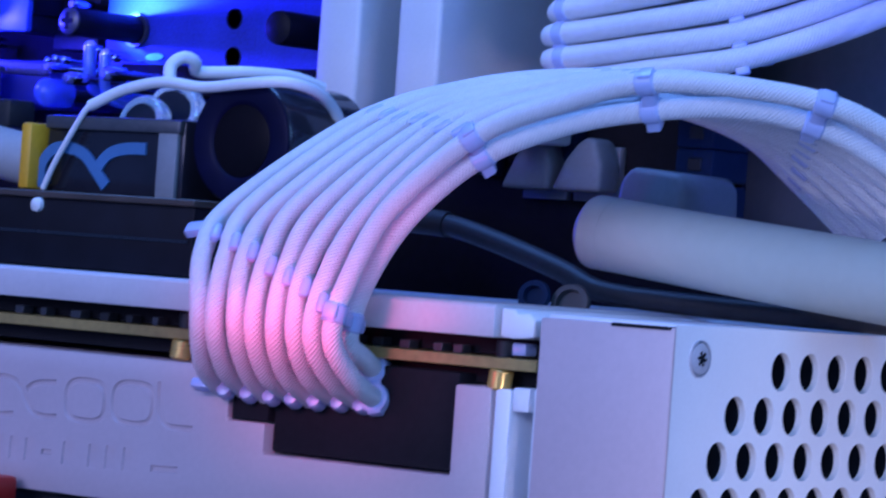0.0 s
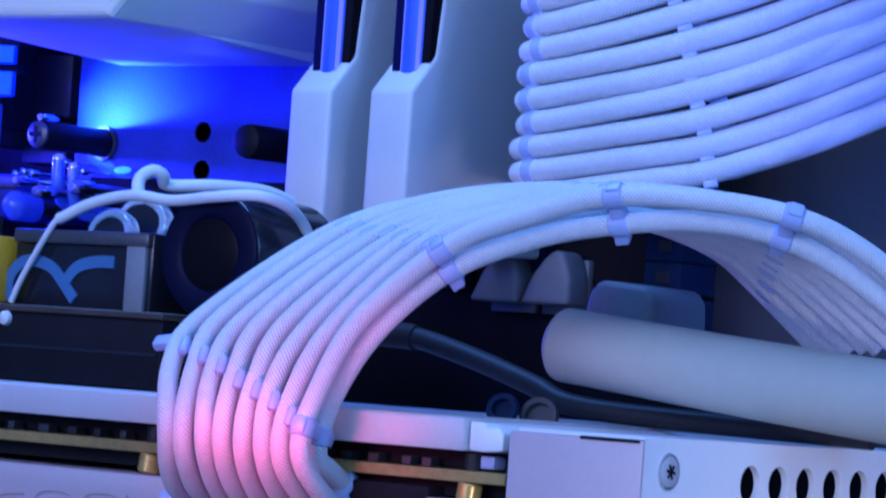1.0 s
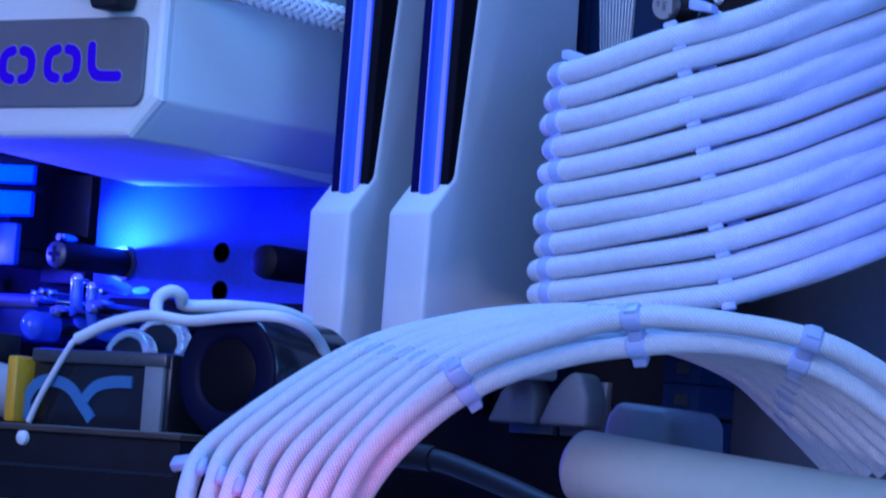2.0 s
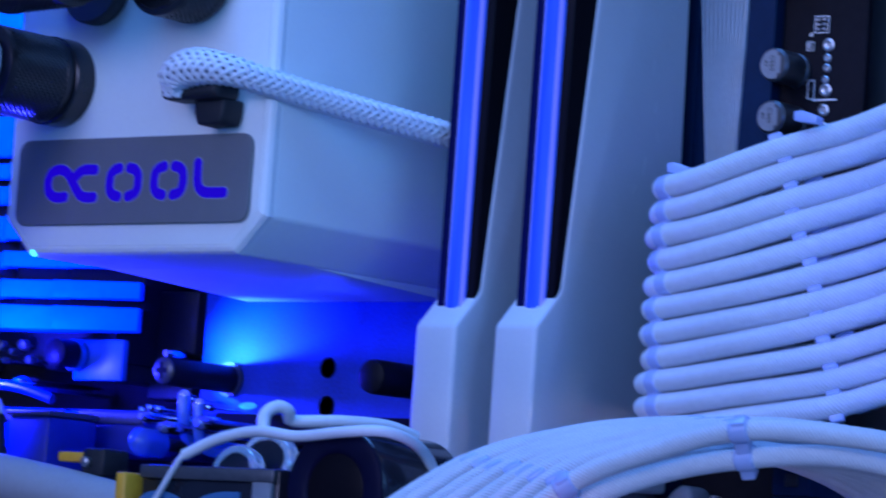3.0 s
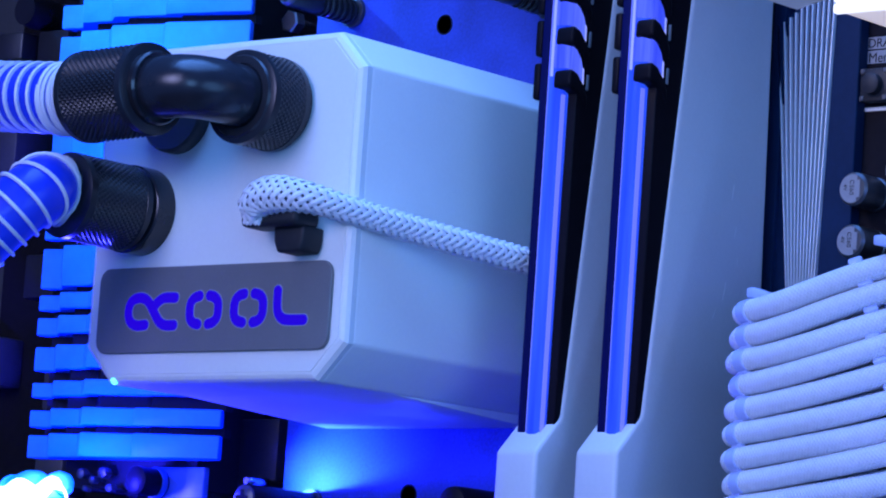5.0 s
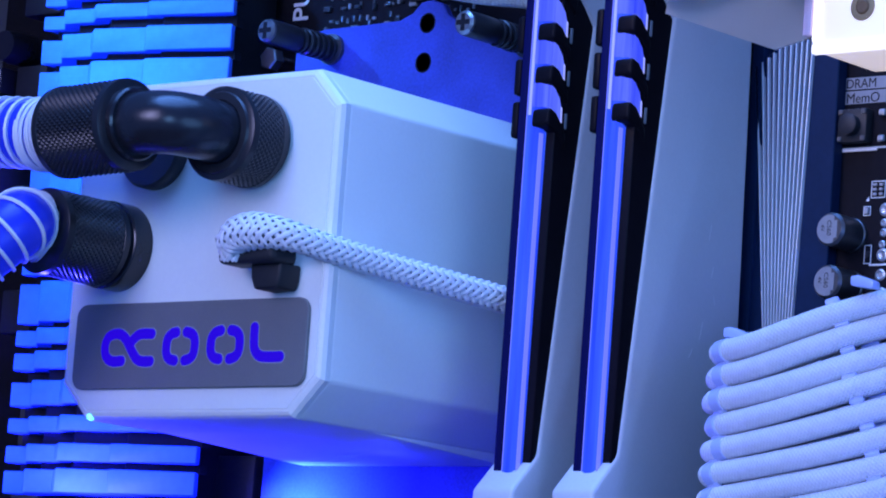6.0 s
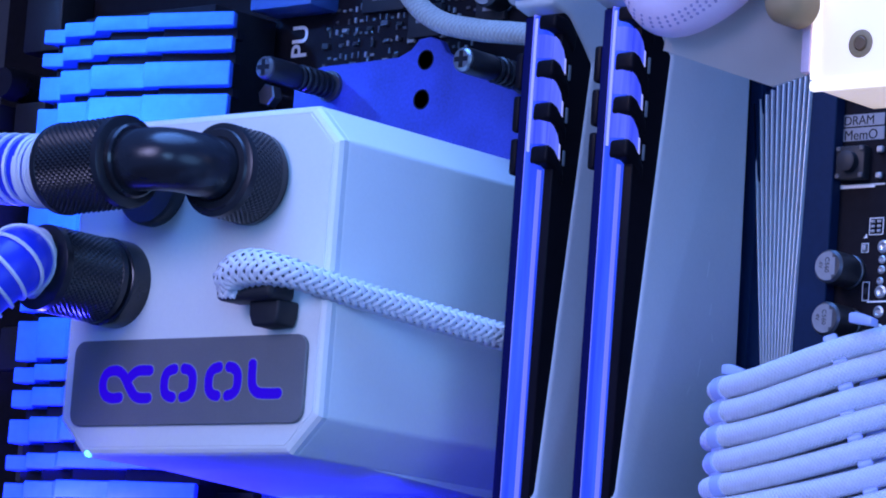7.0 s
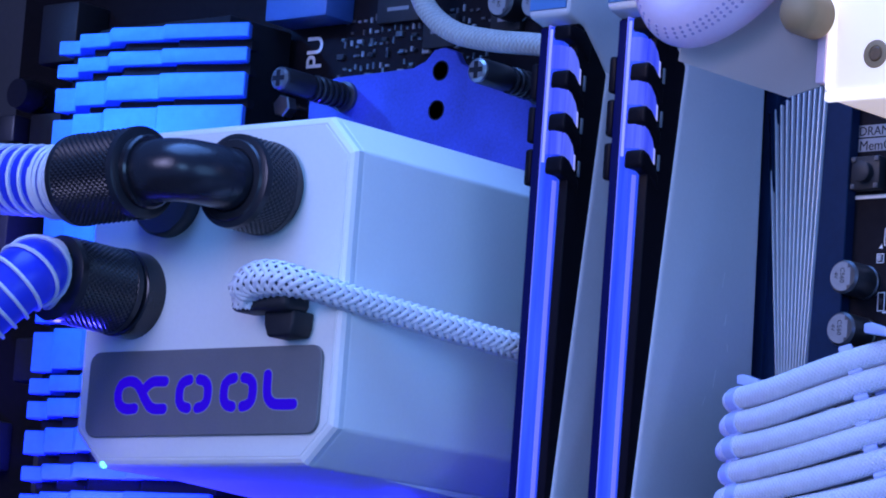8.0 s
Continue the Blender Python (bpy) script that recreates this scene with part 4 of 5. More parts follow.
for x, y, z, lean in ((35.6, -47.6, 330.1, 0.3), (62.6, -48.5, 338.4, 0.4)):
    tab = prism([(x - 2.2, z - 0.9), (x + 2.6, z - 1.6), (x + 2.6, z - 0.2), (x - 0.6, z + 0.9), (x - 2.2, z + 0.8)], "y", y - 1.0, y + 1.4, 0.35, 2)
    part("comb_tab", tab, COMB, mains, "clear bluish comb tab")
part("connector", box(31.5, 45, -14, -0.05, 280, 332, 0.6), BLACK, mains)

arch = thing("card_cable_bundle", (40, -108, 226), "arched bundle of white sleeved cables above the graphics card", "cable bundle")
front_up = [(45.9, -107.0, 226.8), (48.1, -117.0, 230.6), (49.1, -124.0, 237.3), (49.9, -122.0, 247.3), (54.4, -118.0, 258.4), (66.7, -113.0, 271.1), (80.7, -110.0, 276.4), (94.4, -108.0, 279.9), (107.8, -104.0, 280.3), (119.7, -98.0, 278.7), (126.9, -90.0, 274.8), (135.2, -78.0, 266.2)]
back_up = [(14.5, -110.0, 226.9), (17.0, -118.0, 230.8), (19.7, -123.0, 239.0), (15.9, -118.0, 249.3), (14.5, -110.0, 257.8), (25.6, -92.0, 273.4), (40.1, -82.0, 280.0), (55.5, -76.0, 282.2), (71.9, -70.0, 282.5), (85.1, -64.0, 277.6), (93.5, -60.0, 270.8), (103.1, -54.0, 260.6)]
front_in = [(44.4, -106.0, 232.0), (46.6, -113.0, 234.2), (47.1, -118.0, 237.4), (49.4, -117.0, 246.1), (54.7, -114.0, 257.5), (65.1, -110.0, 267.0), (78.8, -107.0, 273.2), (92.7, -105.0, 275.9), (106.1, -101.0, 276.7), (116.7, -95.0, 275.1), (124.3, -87.0, 270.4), (132.5, -76.0, 261.0)]
back_in = [(15.2, -108.0, 230.3), (17.8, -114.0, 233.1), (20.1, -118.0, 239.2), (16.7, -113.0, 248.0), (16.4, -105.0, 257.3), (24.5, -88.0, 270.2), (37.9, -78.0, 276.5), (52.9, -72.0, 278.8), (69.5, -67.0, 279.3), (82.0, -62.0, 275.0), (89.7, -58.0, 268.5), (98.8, -52.0, 258.7)]
upper_lines, inner_lines = [], []
for k in range(8):
    wob = [Vector((random.uniform(-0.3, 0.3), random.uniform(-0.3, 0.3), random.uniform(-0.3, 0.3))) for _ in range(12)]
    upper_lines.append(spline([p + w for p, w in zip(blend(back_up, front_up, k / 7), wob)], 90))
    inner_lines.append(spline([p - w for p, w in zip(blend(back_in, front_in, k / 7), wob)], 90))
for line in upper_lines + inner_lines:
    part("cable", tube(line, 1.68, 16), SLEEVE, arch)
for a, b in (((14.5, -111.5, 227.2), (45.9, -108.5, 227.1)), ((15.6, -115.6, 253.4), (48.9, -124.0, 241.3)), ((27.3, -92.0, 274.3), (65.9, -113.0, 269.4)),
             ((61.7, -75.0, 282.8), (94.8, -108.0, 279.8)), ((93.5, -60.0, 270.8), (119.8, -98.0, 278.7))):
    p, q = upper_lines[-1][nearest(upper_lines[-1], Vector(b))], upper_lines[0][nearest(upper_lines[0], Vector(a))]
    r, t = inner_lines[-1][nearest(inner_lines[-1], p)], inner_lines[0][nearest(inner_lines[0], q)]
    lift = ((p - r).normalized() + (q - t).normalized()) * 0.5
    foot = b[2] < 230
    comb("cable_comb", arch, upper_lines, a, b, 1.7, Vector((0, -0.5, -1.2)) if foot else lift * 1.15, 2.4, (1.7, 1.35) if foot else (1.7, 0.85), end=False)
    comb("cable_comb", arch, inner_lines, t, r, 1.7, -lift * 1.0, 0.8, end=False)
    part("comb_end", band((upper_lines[-1], inner_lines[-1]), p, 1.6, 2.5 if foot else 2.0), COMB, arch, "clear bluish comb end")

# ---- graphics card with its water cooler ----
card = thing("graphics_card", (0, -60, 195), "white water-cooled graphics card with embossed cover", "graphics card")
sx, sy, sz = (104.6, -110.0, 233.0)
nx = 79.3
cl, cr = 16.2, 63.2
step_x, step_z, deep_z = 24.4, 221.9, 216.9
cover = [(-240, 206.0), (70.5, 206.0), (70.5, 231.4), (cr, 231.4), (cr, deep_z), (step_x, deep_z), (step_x, step_z), (cl, step_z), (cl, 230.6), (-240, 230.6)]
GY0, GY1 = -110.6, -109.55
grooves = []
for cx, cz in ((-16.1, 222.4), (-5.1, 222.8)):
    for a0, a1 in ((-1, 181), (179, 361)):
        grooves.append(ring_stroke(cx, cz, 9.6, 7.4, 0.5, a0, a1, GY0, GY1, n=18, flare=0.7))
grooves += [
    stroke([(0.7, 226.9), (0.9, 223.4), (1.4, 221.0), (3.0, 219.7), (5.4, 219.5), (8.7, 219.6)], 0.5, GY0, GY1, flare=0.7),
    stroke([(-33.0, 218.7), (-36.6, 218.5), (-39.0, 220.2), (-39.2, 222.6), (-37.6, 224.8), (-34.6, 225.0), (-32.0, 223.8), (-30.0, 221.2), (-28.4, 219.4), (-26.0, 218.9), (-22.7, 219.0)], 0.5, GY0, GY1, flare=0.7),
    stroke([(-23.2, 224.9), (-26.6, 224.7), (-28.8, 224.2), (-30.2, 223.2)], 0.5, GY0, GY1, flare=0.7),
]
for x, w in ((-36.0, 3.0), (-32.4, 2.6), (-28.6, 3.0), (-19.6, 3.0), (-13.6, 2.8), (-9.6, 3.0), (-5.6, 2.8)):
    z = 213.3 + 0.012 * x
    grooves.append(stroke([(x - 0.1, z - 2.0), (x, z), (x + 0.1, z + 2.0)], w * 0.62, GY0, GY1 - 0.1, flare=0.45))
grooves.append(stroke([(-25.6, 212.9), (-24.4, 212.9), (-23.2, 212.9)], 0.6, GY0, GY1, flare=0.4))
grooves.append(stroke([(0.0, 212.2), (3.0, 212.3), (6.0, 212.4)], 0.8, GY0, GY1, flare=0.5))
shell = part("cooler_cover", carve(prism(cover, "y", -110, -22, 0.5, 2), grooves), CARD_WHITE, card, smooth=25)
for x0, x1, z0, z1, front in ((70.9, 74.0, 206, 231.3, -109.6), (77.7, 78.6, 206, 231.8, -108.6), (74.2, 77.5, 227.9, 231.7, -109.4)):
    part("edge_rail", box(x0, x1, front, -60, z0, z1, 0.35, 2), WHITE, card)
part("rail_gap", box(74.2, 77.5, -103, -60, 206, 227.6, 0), PLATE_GREY, card)
# dark boxes under the cover and between layers stand in for shade
part("lower_shade", box(-240, nx - 1.5, -106, -22, 188, 205.6, 0.4), BLACK, card)
part("socket_corner", box(cl + 0.3, step_x + 0.1, -109.3, -88, step_z + 0.2, 233.0, 0.2, 1), GAP_BLACK, card)
part("power_socket", box(step_x + 0.3, cr - 0.5, -108.2, -88, deep_z + 0.4, 233.2, 0.5), GAP_BLACK, card, "black power socket")
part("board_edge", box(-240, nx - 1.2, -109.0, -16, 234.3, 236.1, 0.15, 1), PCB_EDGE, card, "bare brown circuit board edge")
part("dark_layer", box(-240, nx - 1.5, -104, -16, 231.8, 234.0, 0), GAP_BLACK, card)
part("dark_layer", box(-240, nx - 1.5, -104, -16, 236.4, 239.0, 0), GAP_BLACK, card)
for px in (70.3, 3.2):
    part("brass_post", lathe([(0, 1.7), (0.3, 2.0), (2.9, 2.0), (3.2, 1.7)], (px, -108.0, 231.0), (0.12, 0.04, 1), 20), GOLD, card)
    part("post_screw", lathe([(0, 1.4), (2.6, 1.4)], (px, -107, 236.2), (0, 0, 1), 16), BLACK, card)
for k in range(18):
    px = -36 + k * 6.1 + random.uniform(-1.4, 1.4)
    part("chip", box(px, px + random.uniform(1, 2.6), -107.5, -105, 236.2, 237.6, 0.1, 1), random.choice((PLUG_GREY, BLACK, PLUG_GREY)), card)
part("back_plate", prism([(-111, 239.2), (-111, 244.0), (-110.3, 244.5), (-22, 244.5), (-22, 239.2)], "x", -240, 70.8, 0.3, 2), PLATE_WHITE, card)
part("plate_end", prism([(71.2, 239.4), (73.8, 239.2), (77.6, 239.6), (77.8, 242.4), (76.6, 243.4), (74.6, 243.0), (73.8, 243.8), (71.2, 244.0)], "y", -109.8, -22, 0.35, 2), WHITE, card)
part("clear_washer", box(nx - 11, nx - 5, -107, -100, 236.5, 238.6, 0.5), COMB, card)
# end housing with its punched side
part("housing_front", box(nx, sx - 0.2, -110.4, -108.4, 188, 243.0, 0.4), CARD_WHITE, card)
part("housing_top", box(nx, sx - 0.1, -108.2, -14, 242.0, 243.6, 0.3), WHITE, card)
part("housing_slot", box(nx + 13.5, sx - 0.8, -110.5, -108.6, 242.55, 243.1, 0), GAP_BLACK, card)
part("housing_core", box(nx + 1, sx - 5, -106, -16, 190, 240, 0), GAP_BLACK, card)
panel = bmesh.new()


def panel_quad(y0, y1, z0, z1):
    f = [panel.verts.new((sx, y, z)) for y, z in ((y0, z0), (y1, z0), (y1, z1), (y0, z1))]
    panel.faces.new(f)


def panel_cell(y, z, w, h, r, n=24):
    rim, inner, edge = [], [], []
    for k in range(n):
        a = 2 * math.pi * k / n + math.pi / 4
        c, s = math.cos(a), math.sin(a)
        q = 1 / max(abs(c), abs(s))
        rim.append(panel.verts.new((sx, y + r * 0.95 * c, z + r * s)))
        inner.append(panel.verts.new((sx - 1.2, y + r * 0.95 * c, z + r * s)))
        edge.append(panel.verts.new((sx, y + q * c * w / 2, z + q * s * h / 2)))
    for k in range(n):
        j = (k + 1) % n
        panel.faces.new((edge[k], edge[j], rim[j], rim[k]))
        panel.faces.new((rim[k], rim[j], inner[j], inner[k]))


rows = ((237.0, -80.1, 9), (229.9, -92.475, 10), (222.8, -96.6, 11), (215.7, -100.725, 11), (208.6, -96.6, 11), (201.5, -100.725, 11))
PITCH, STEP = 8.25, 7.1
for z, y0, count in rows:
    panel_quad(-110.2, y0 - PITCH / 2, z - STEP / 2, z + STEP / 2)
    for k in range(count):
        panel_cell(y0 + k * PITCH, z, PITCH, STEP, 3.05)
    panel_quad(y0 + (count - 0.5) * PITCH, -6, z - STEP / 2, z + STEP / 2)
panel_quad(-110.2, -6, rows[0][0] + STEP / 2, 243.5)
panel_quad(-110.2, -6, 188, rows[-1][0] - STEP / 2)
bmesh.ops.remove_doubles(panel, verts=panel.verts, dist=0.02)
side = part("punched_side", panel, WHITE, card, "white side punched with round holes", 20)
hy, hz = -103.4, 238.5
part("side_screw", lathe([(0, 2.9), (0.25, 2.9), (0.25, 2.65), (-0.15, 2.6), (-0.15, 2.5), (0.3, 2.4), (0.5, 1.8), (0.5, 0)], (sx, hy, hz), (1, 0, 0), 32), PALE_STEEL, side, "small pale steel screw")
star = None
for k in range(3):
    bar = box(-1.2, 1.2, -0.26, 0.26, -0.1, 0.1, 0)
    bmesh.ops.transform(bar, matrix=Matrix.Translation((sx + 0.46 + 0.01 * k, hy, hz)) @ Matrix.Rotation(radians(90), 4, "Y") @ Matrix.Rotation(radians(20 + 60 * k), 4, "Z"), verts=bar.verts)
    star = merge(star, bar)
part("screw_slot", star, GAP_BLACK, side)

# ---- on top of the card ----
ridge = thing("terminal_base", (-60, -90, 245), "black block along the top of the graphics card", "terminal")
part("body", box(-240, 2.1, -106, -62, 244.7, 256.6, 0.6), DARK_CAP, ridge)
part("seam", box(-240, 1.4, -106.4, -62.2, 250.4, 251.0, 0), BLACK_GLOSS, ridge)
part("gasket", box(-240, 2.1, -106.3, -63, 256.7, 257.9, 0.2, 1), BRONZE, ridge)
x, y, z = (-34.2, -106.3, 255.4)
part("stud", lathe([(0, 1.3), (0.8, 1.2), (1.2, 0.6)], (x, -106.2, z), (0, -1, 0), 16), SILK, ridge)
t0, t1 = (-43.3, -96.0, 258.0), (-10.2, -96.0, 271.8)
term = thing("water_terminal", (t0[0], -90, 257.7), "smoky acrylic water terminal with a blue loop mark", "terminal")
part("block", box(t0[0], t1[0], -96, -68, 257.8, t1[2], 0.8), ACRYLIC, term)
part("frame_bar", box(t1[0] - 5.5, t1[0] - 1, -97, -95.8, 257.9, t1[2] - 1.5, 0.4), PRINT_GREY, term)
part("frame_bar", box(t0[0] + 0.5, t1[0] - 0.4, -97.2, -95.7, t1[2] - 2.6, t1[2] - 0.2, 0.4), DULL, term)
for k, way in enumerate(([(-43.2, 258.9), (-43.9, 262.3), (-41.6, 265.3), (-38.0, 266.0), (-33.8, 265.0), (-30.8, 262.4), (-27.9, 259.5)], [(-30.3, 262.2), (-28.8, 264.2), (-26.6, 265.6), (-23.0, 266.3), (-18.9, 266.4)])):
    part("mark", stroke(way, 2.1, -96.45 - 0.05 * k, -95.9), PAINT_BLUE, term)
for p, r in ((Vector((-26.8, -90.0, 271.4)), 4.6), (Vector((-27.0, -82.0, 273.4)), 5.6)):
    nut = thing("chrome_fitting", p, "shiny nickel hose barb on the water terminal", "fitting", "terminal fittings")
    part("ring", lathe([(-3, r), (-2.6, r + 0.5), (-0.6, r + 0.5), (0, r), (0, r - 1.3), (-2, r - 1.5), (-2, 0)], p, (0.10, -0.95, 0.22), 36), POLISHED, nut)
    part("bore", lathe([(-1.9, r - 1.55), (-1.6, r - 1.7), (-1.6, 0)], p, (0.10, -0.95, 0.22), 30), GAP_BLACK, nut)
    part("sleeve", lathe([(0, r - 1.0), (12, r - 1.0)], p, (-0.10, 0.95, -0.22), 30), ACRYLIC, nut)
rc = Vector((2.3, -96.0, 268.6))
big = thing("end_cap_fitting", rc, "large black round fitting with a dark bore", "fitting", "terminal fittings")
part("shell", lathe([(13, 0.0), (13, 10.9), (1.0, 11.1), (0.6, 10.8), (0.6, 0)], rc, (0, 1, 0), 56), SMOKE_GLOSS, big)
# the blue light on the dark rim is put into its navy colour
part("rim", lathe([(0.58, 10.75), (0.2, 10.6), (0, 10.0), (0.1, 7.2), (0.3, 6.5), (0.58, 6.3), (0.58, 10.75)], rc, (0, 1, 0), 56), RIM_BLUE_LIT, big, "dark front rim, tinted as if lit blue")
part("bore", lathe([(0.56, 6.28), (0.4, 6.0), (0.45, 0)], rc, (0, 1, 0), 44), GRILLE, big, "black bore")
part("rear_sleeve", lathe([(13.2, 0.0), (13.2, 10.6), (23, 10.4), (23, 0)], rc, (0, 1, 0), 48), SMOKE_GLOSS, big, "smoky clear rear sleeve")
part("seal_ring", lathe([(12.8, 11.0), (13.0, 11.2), (13.6, 11.2), (13.8, 10.8)], rc, (0, 1, 0), 48), BRONZE, big)

tie = thing("white_lead", (-41.1, -98.0, 258.5), "thin white lead draped over the terminal", "cable")
part("lead", tube(spline([(-41.9, -97.5, 258.4), (-39.1, -97.5, 263.7), (-33.1, -97.5, 272.4), (-31.6, -97.0, 273.7)], 20), 0.55, 10), CABLE_WHITE, tie)
part("sleeve", tube(spline([(-32.3, -97.0, 273.5), (-25.3, -96.0, 276.6), (-16.1, -96.0, 278.2), (-5.9, -97.0, 277.5), (5.2, -98.0, 278.4), (12.2, -96.0, 278.9), (13.6, -90.0, 277.8), (12.6, -84.0, 275.4), (12.2, -80.0, 271.3)], 50), 1.0, 12), CABLE_WHITE, tie)
part("loop", tube(spline([(-15.7, -95.0, 278.3), (-16.5, -94.0, 281.3), (-15.5, -92.0, 282.9), (-14.6, -90.0, 282.3), (-15.3, -88.0, 280.7), (-9.0, -82.0, 281.2), (-5.3, -74.0, 281.1), (-3.6, -68.0, 279.7)], 40), 1.15, 12), CABLE_WHITE, tie)
x, y, z = (-46.0, -97.0, 265.0)
tag = thing("yellow_clip", (x, -97, 258), "yellow plastic clip with a pale fitting", "clip")
part("tab", box(x - 0.9, x + 1.6, -99, -86, 258.2, z + 5, 0.5), YELLOW, tag)
part("pale_body", tube(spline([(x - 1.6, -92, 262.9), (x - 10, -92, 264.2), (x - 24, -91, 266.2), (x - 44, -90, 268.6)], 24), 4.7, 28), DIM_WHITE, tag, "pale grey hose end")
x, y, z = (-30.2, -118.0, 207.1)
red = thing("red_plug", (x, -118, z), "small red plug below the card", "plug")
part("body", box(x - 8, x + 1.6, -122, -112, z - 4, z + 1.2, 0.8), RED, red)

# ---- white tube and parts behind the arch ----
tl = [(57.3, -70.0, 257.6), (63.2, -70.0, 257.0), (89.0, -72.0, 254.6), (118.8, -74.0, 252.0), (152.9, -76.0, 249.3)]
hose_w = thing("white_hose", tl[0], "thick matt white silicone hose lying behind the card end", "hose")
end_line = spline(tl, 150)
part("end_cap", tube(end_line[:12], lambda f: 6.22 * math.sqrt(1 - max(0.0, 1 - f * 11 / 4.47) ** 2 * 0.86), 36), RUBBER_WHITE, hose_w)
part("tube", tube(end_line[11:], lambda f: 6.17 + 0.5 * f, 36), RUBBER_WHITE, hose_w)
p = (59.7, -55.0, 264.1)
cone = thing("plastic_block", (p[0], -55, p[2] - 8), "rounded plastic block behind the hose, the arch's shade in its grey", "block")
part("shell", prism([(p[0] - 8.2, p[2] - 8), (p[0] - 6.6, p[2] + 2.5), (p[0] - 4.5, p[2] + 5), (p[0] + 5.5, p[2] + 4.2), (p[0] + 7, p[2] + 2), (p[0] + 7.4, p[2] - 8)], "y", -55, -38, 1.2, 3), LATCH_SHADED, cone)
gh = spline([(12.6, -60.0, 257.5), (21.6, -60.0, 256.9), (34.3, -60.0, 253.9), (46.7, -60.0, 250.2), (55.3, -60.0, 247.3), (74.8, -58.0, 246.2), (111.9, -56.0, 245.5)], 50)
smoke = thing("grey_hose", gh[0], "smoky grey soft hose along the card", "hose")
part("tube", tube(gh, 1.9, 20), GREY_HOSE, smoke)
part("end_sleeve", tube(gh[:5], 2.3, 20), BLACK, smoke)
for q, r, metal in ((Vector((55.6, -80.0, 245.6)), 2.6, SINK_NAVY), (Vector((60.2, -76.0, 244.8)), 3.2, PLUG_GREY)):
    eye = thing("metal_ring", q, "small metal ring lying on the card", "ring")
    part("ring", lathe([(0, r), (0.8, r + 0.3), (1.6, r), (1.6, r - 0.9), (0, r - 0.9), (0, r)], q, (0.3, -1, 0.35), 28), metal, eye)
# pale card slots and blue sockets on the board behind
for x in (-7.4, 4.6):
    clip = thing("white_latch", (x, 0, 265.5), "plastic slot latch on the board, shade put into its grey", "latch", "slot latches")
    part("latch", prism([(x, 265.6), (x + 11.4, 265.6), (x + 11.6, 270.5), (x + 9.8, 275.4), (x + 7.6, 276.0), (x + 5.6, 274.6), (x + 3.0, 271.6)], "y", -9, -2.2, 1.0, 3), LATCH_SHADED, clip)
    part("stem", box(x + 0.5, x + 11, -2, -0.05, 264, 274.5, 0.3), LATCH_SHADED, clip)
for k, zz in enumerate((277.4, 271.6, 265.2)):
    x = 39.4
    plugb = thing("blue_socket", (x, 0, zz), "blue plastic socket on the board edge", "socket", "board sockets")
    part("shell", box(x - 4.5, x + 3.8, -12, -0.05, zz - 2.9, zz + 2.9, 0.6), SINK_NAVY, plugb)
    part("key", box(x - 1.5, x + 1.5, -12.4, -11.9, zz - 1.2, zz + 1.2, 0.2, 1), BLACK, plugb)

# ---- glowing diode and dim metal parts at the board's foot ----
dp = Vector((-156.6, -40.0, 293.5))
lamp = thing("diode_lamp", dp, "bright white-blue diode glaring at the foot of the board", "lamp")
blob = spline([dp + Vector((-9, 0, -2.0)), dp + Vector((-5, 0, -1.6)), dp + Vector((-2, 0, 0.2)), dp + Vector((2.5, 0, -0.4)), dp + Vector((6, 1, 2.2)), dp + Vector((8.6, 1, 0.8))], 26)
part("lens", tube(blob, lambda f: 0.3 + 4.1 * (1 - f) ** 0.7 * min(1, 0.4 + 5 * f) + 0.22 * math.sin(17 * f), 18), DIODE, lamp)
# emissive shell that draws the cyan glow around the diode
part("halo_ring", tube([p + Vector((0, 2.2, 0)) for p in blob], lambda f: 1.2 + 5.0 * (1 - f) ** 0.7 * min(1, 0.4 + 5 * f) + 0.3 * math.sin(17 * f), 18), DIODE_HALO, lamp, "cyan glow around the diode, modelled as a shell")
part("wire", tube(spline([dp + Vector((6, 0, 2)), dp + Vector((10, 0, 1.2)), dp + Vector((12.5, 0, -2.5))], 12), 0.35, 8), SPRING, lamp)
grommet = thing("grey_cable", (-123.8, -70.0, 285.4), "pale grey cable bending down into a black sleeve", "cable")
part("cable", tube(spline([(-133.6, -70.0, 284.1), (-123.8, -70.0, 285.8), (-115.7, -70.0, 285.9), (-110.3, -70.0, 283.7), (-109.2, -70.0, 280.1)], 30), 1.5, 14), CABLE_WHITE, grommet)
part("sleeve", tube(spline([(-109.4, -70.0, 281.4), (-108.8, -70.0, 276.8), (-107.4, -70.0, 270.2)], 10), 1.75, 14), BLACK, grommet)
spots = ((-151.3, -16.0, 298.3), (-113.0, -20.0, 298.3), (-99.4, -40.0, 283.9), (-89.9, -44.0, 281.6), (-83.8, -40.0, 282.9), (-146.4, -30.0, 290.8), (-131.3, -30.0, 284.1))
for k, (x, y, z) in enumerate(spots):
    post = thing("metal_stud", (x, 0, z), "dim metal stud shining in the blue light", "stud", "board studs")
    r = (3.6, 1.2, 1.1, 1.3, 1.5, 1.6, 1.5)[k]
    part("stud", lathe([(0, r * 0.6), (1, r), (6, r), (6.5, r * 0.7), (-y - 0.1, r * 0.7)], (x, y, z), (0, 1, 0), 22), BLACK_METAL if k == 0 else CHROME, post)
b0, b1 = (-137.4, -22.4, 292.1), (-123.0, -22.4, 300.8)
inlet = thing("blue_panel_socket", (b0[0], 0, b0[2]), "blue socket block below the heatsink fins", "socket")
part("shell", box(b0[0], b1[0], -22.4, -20.6, b0[2], b1[2], 0.4), CONN_BLUE, inlet)
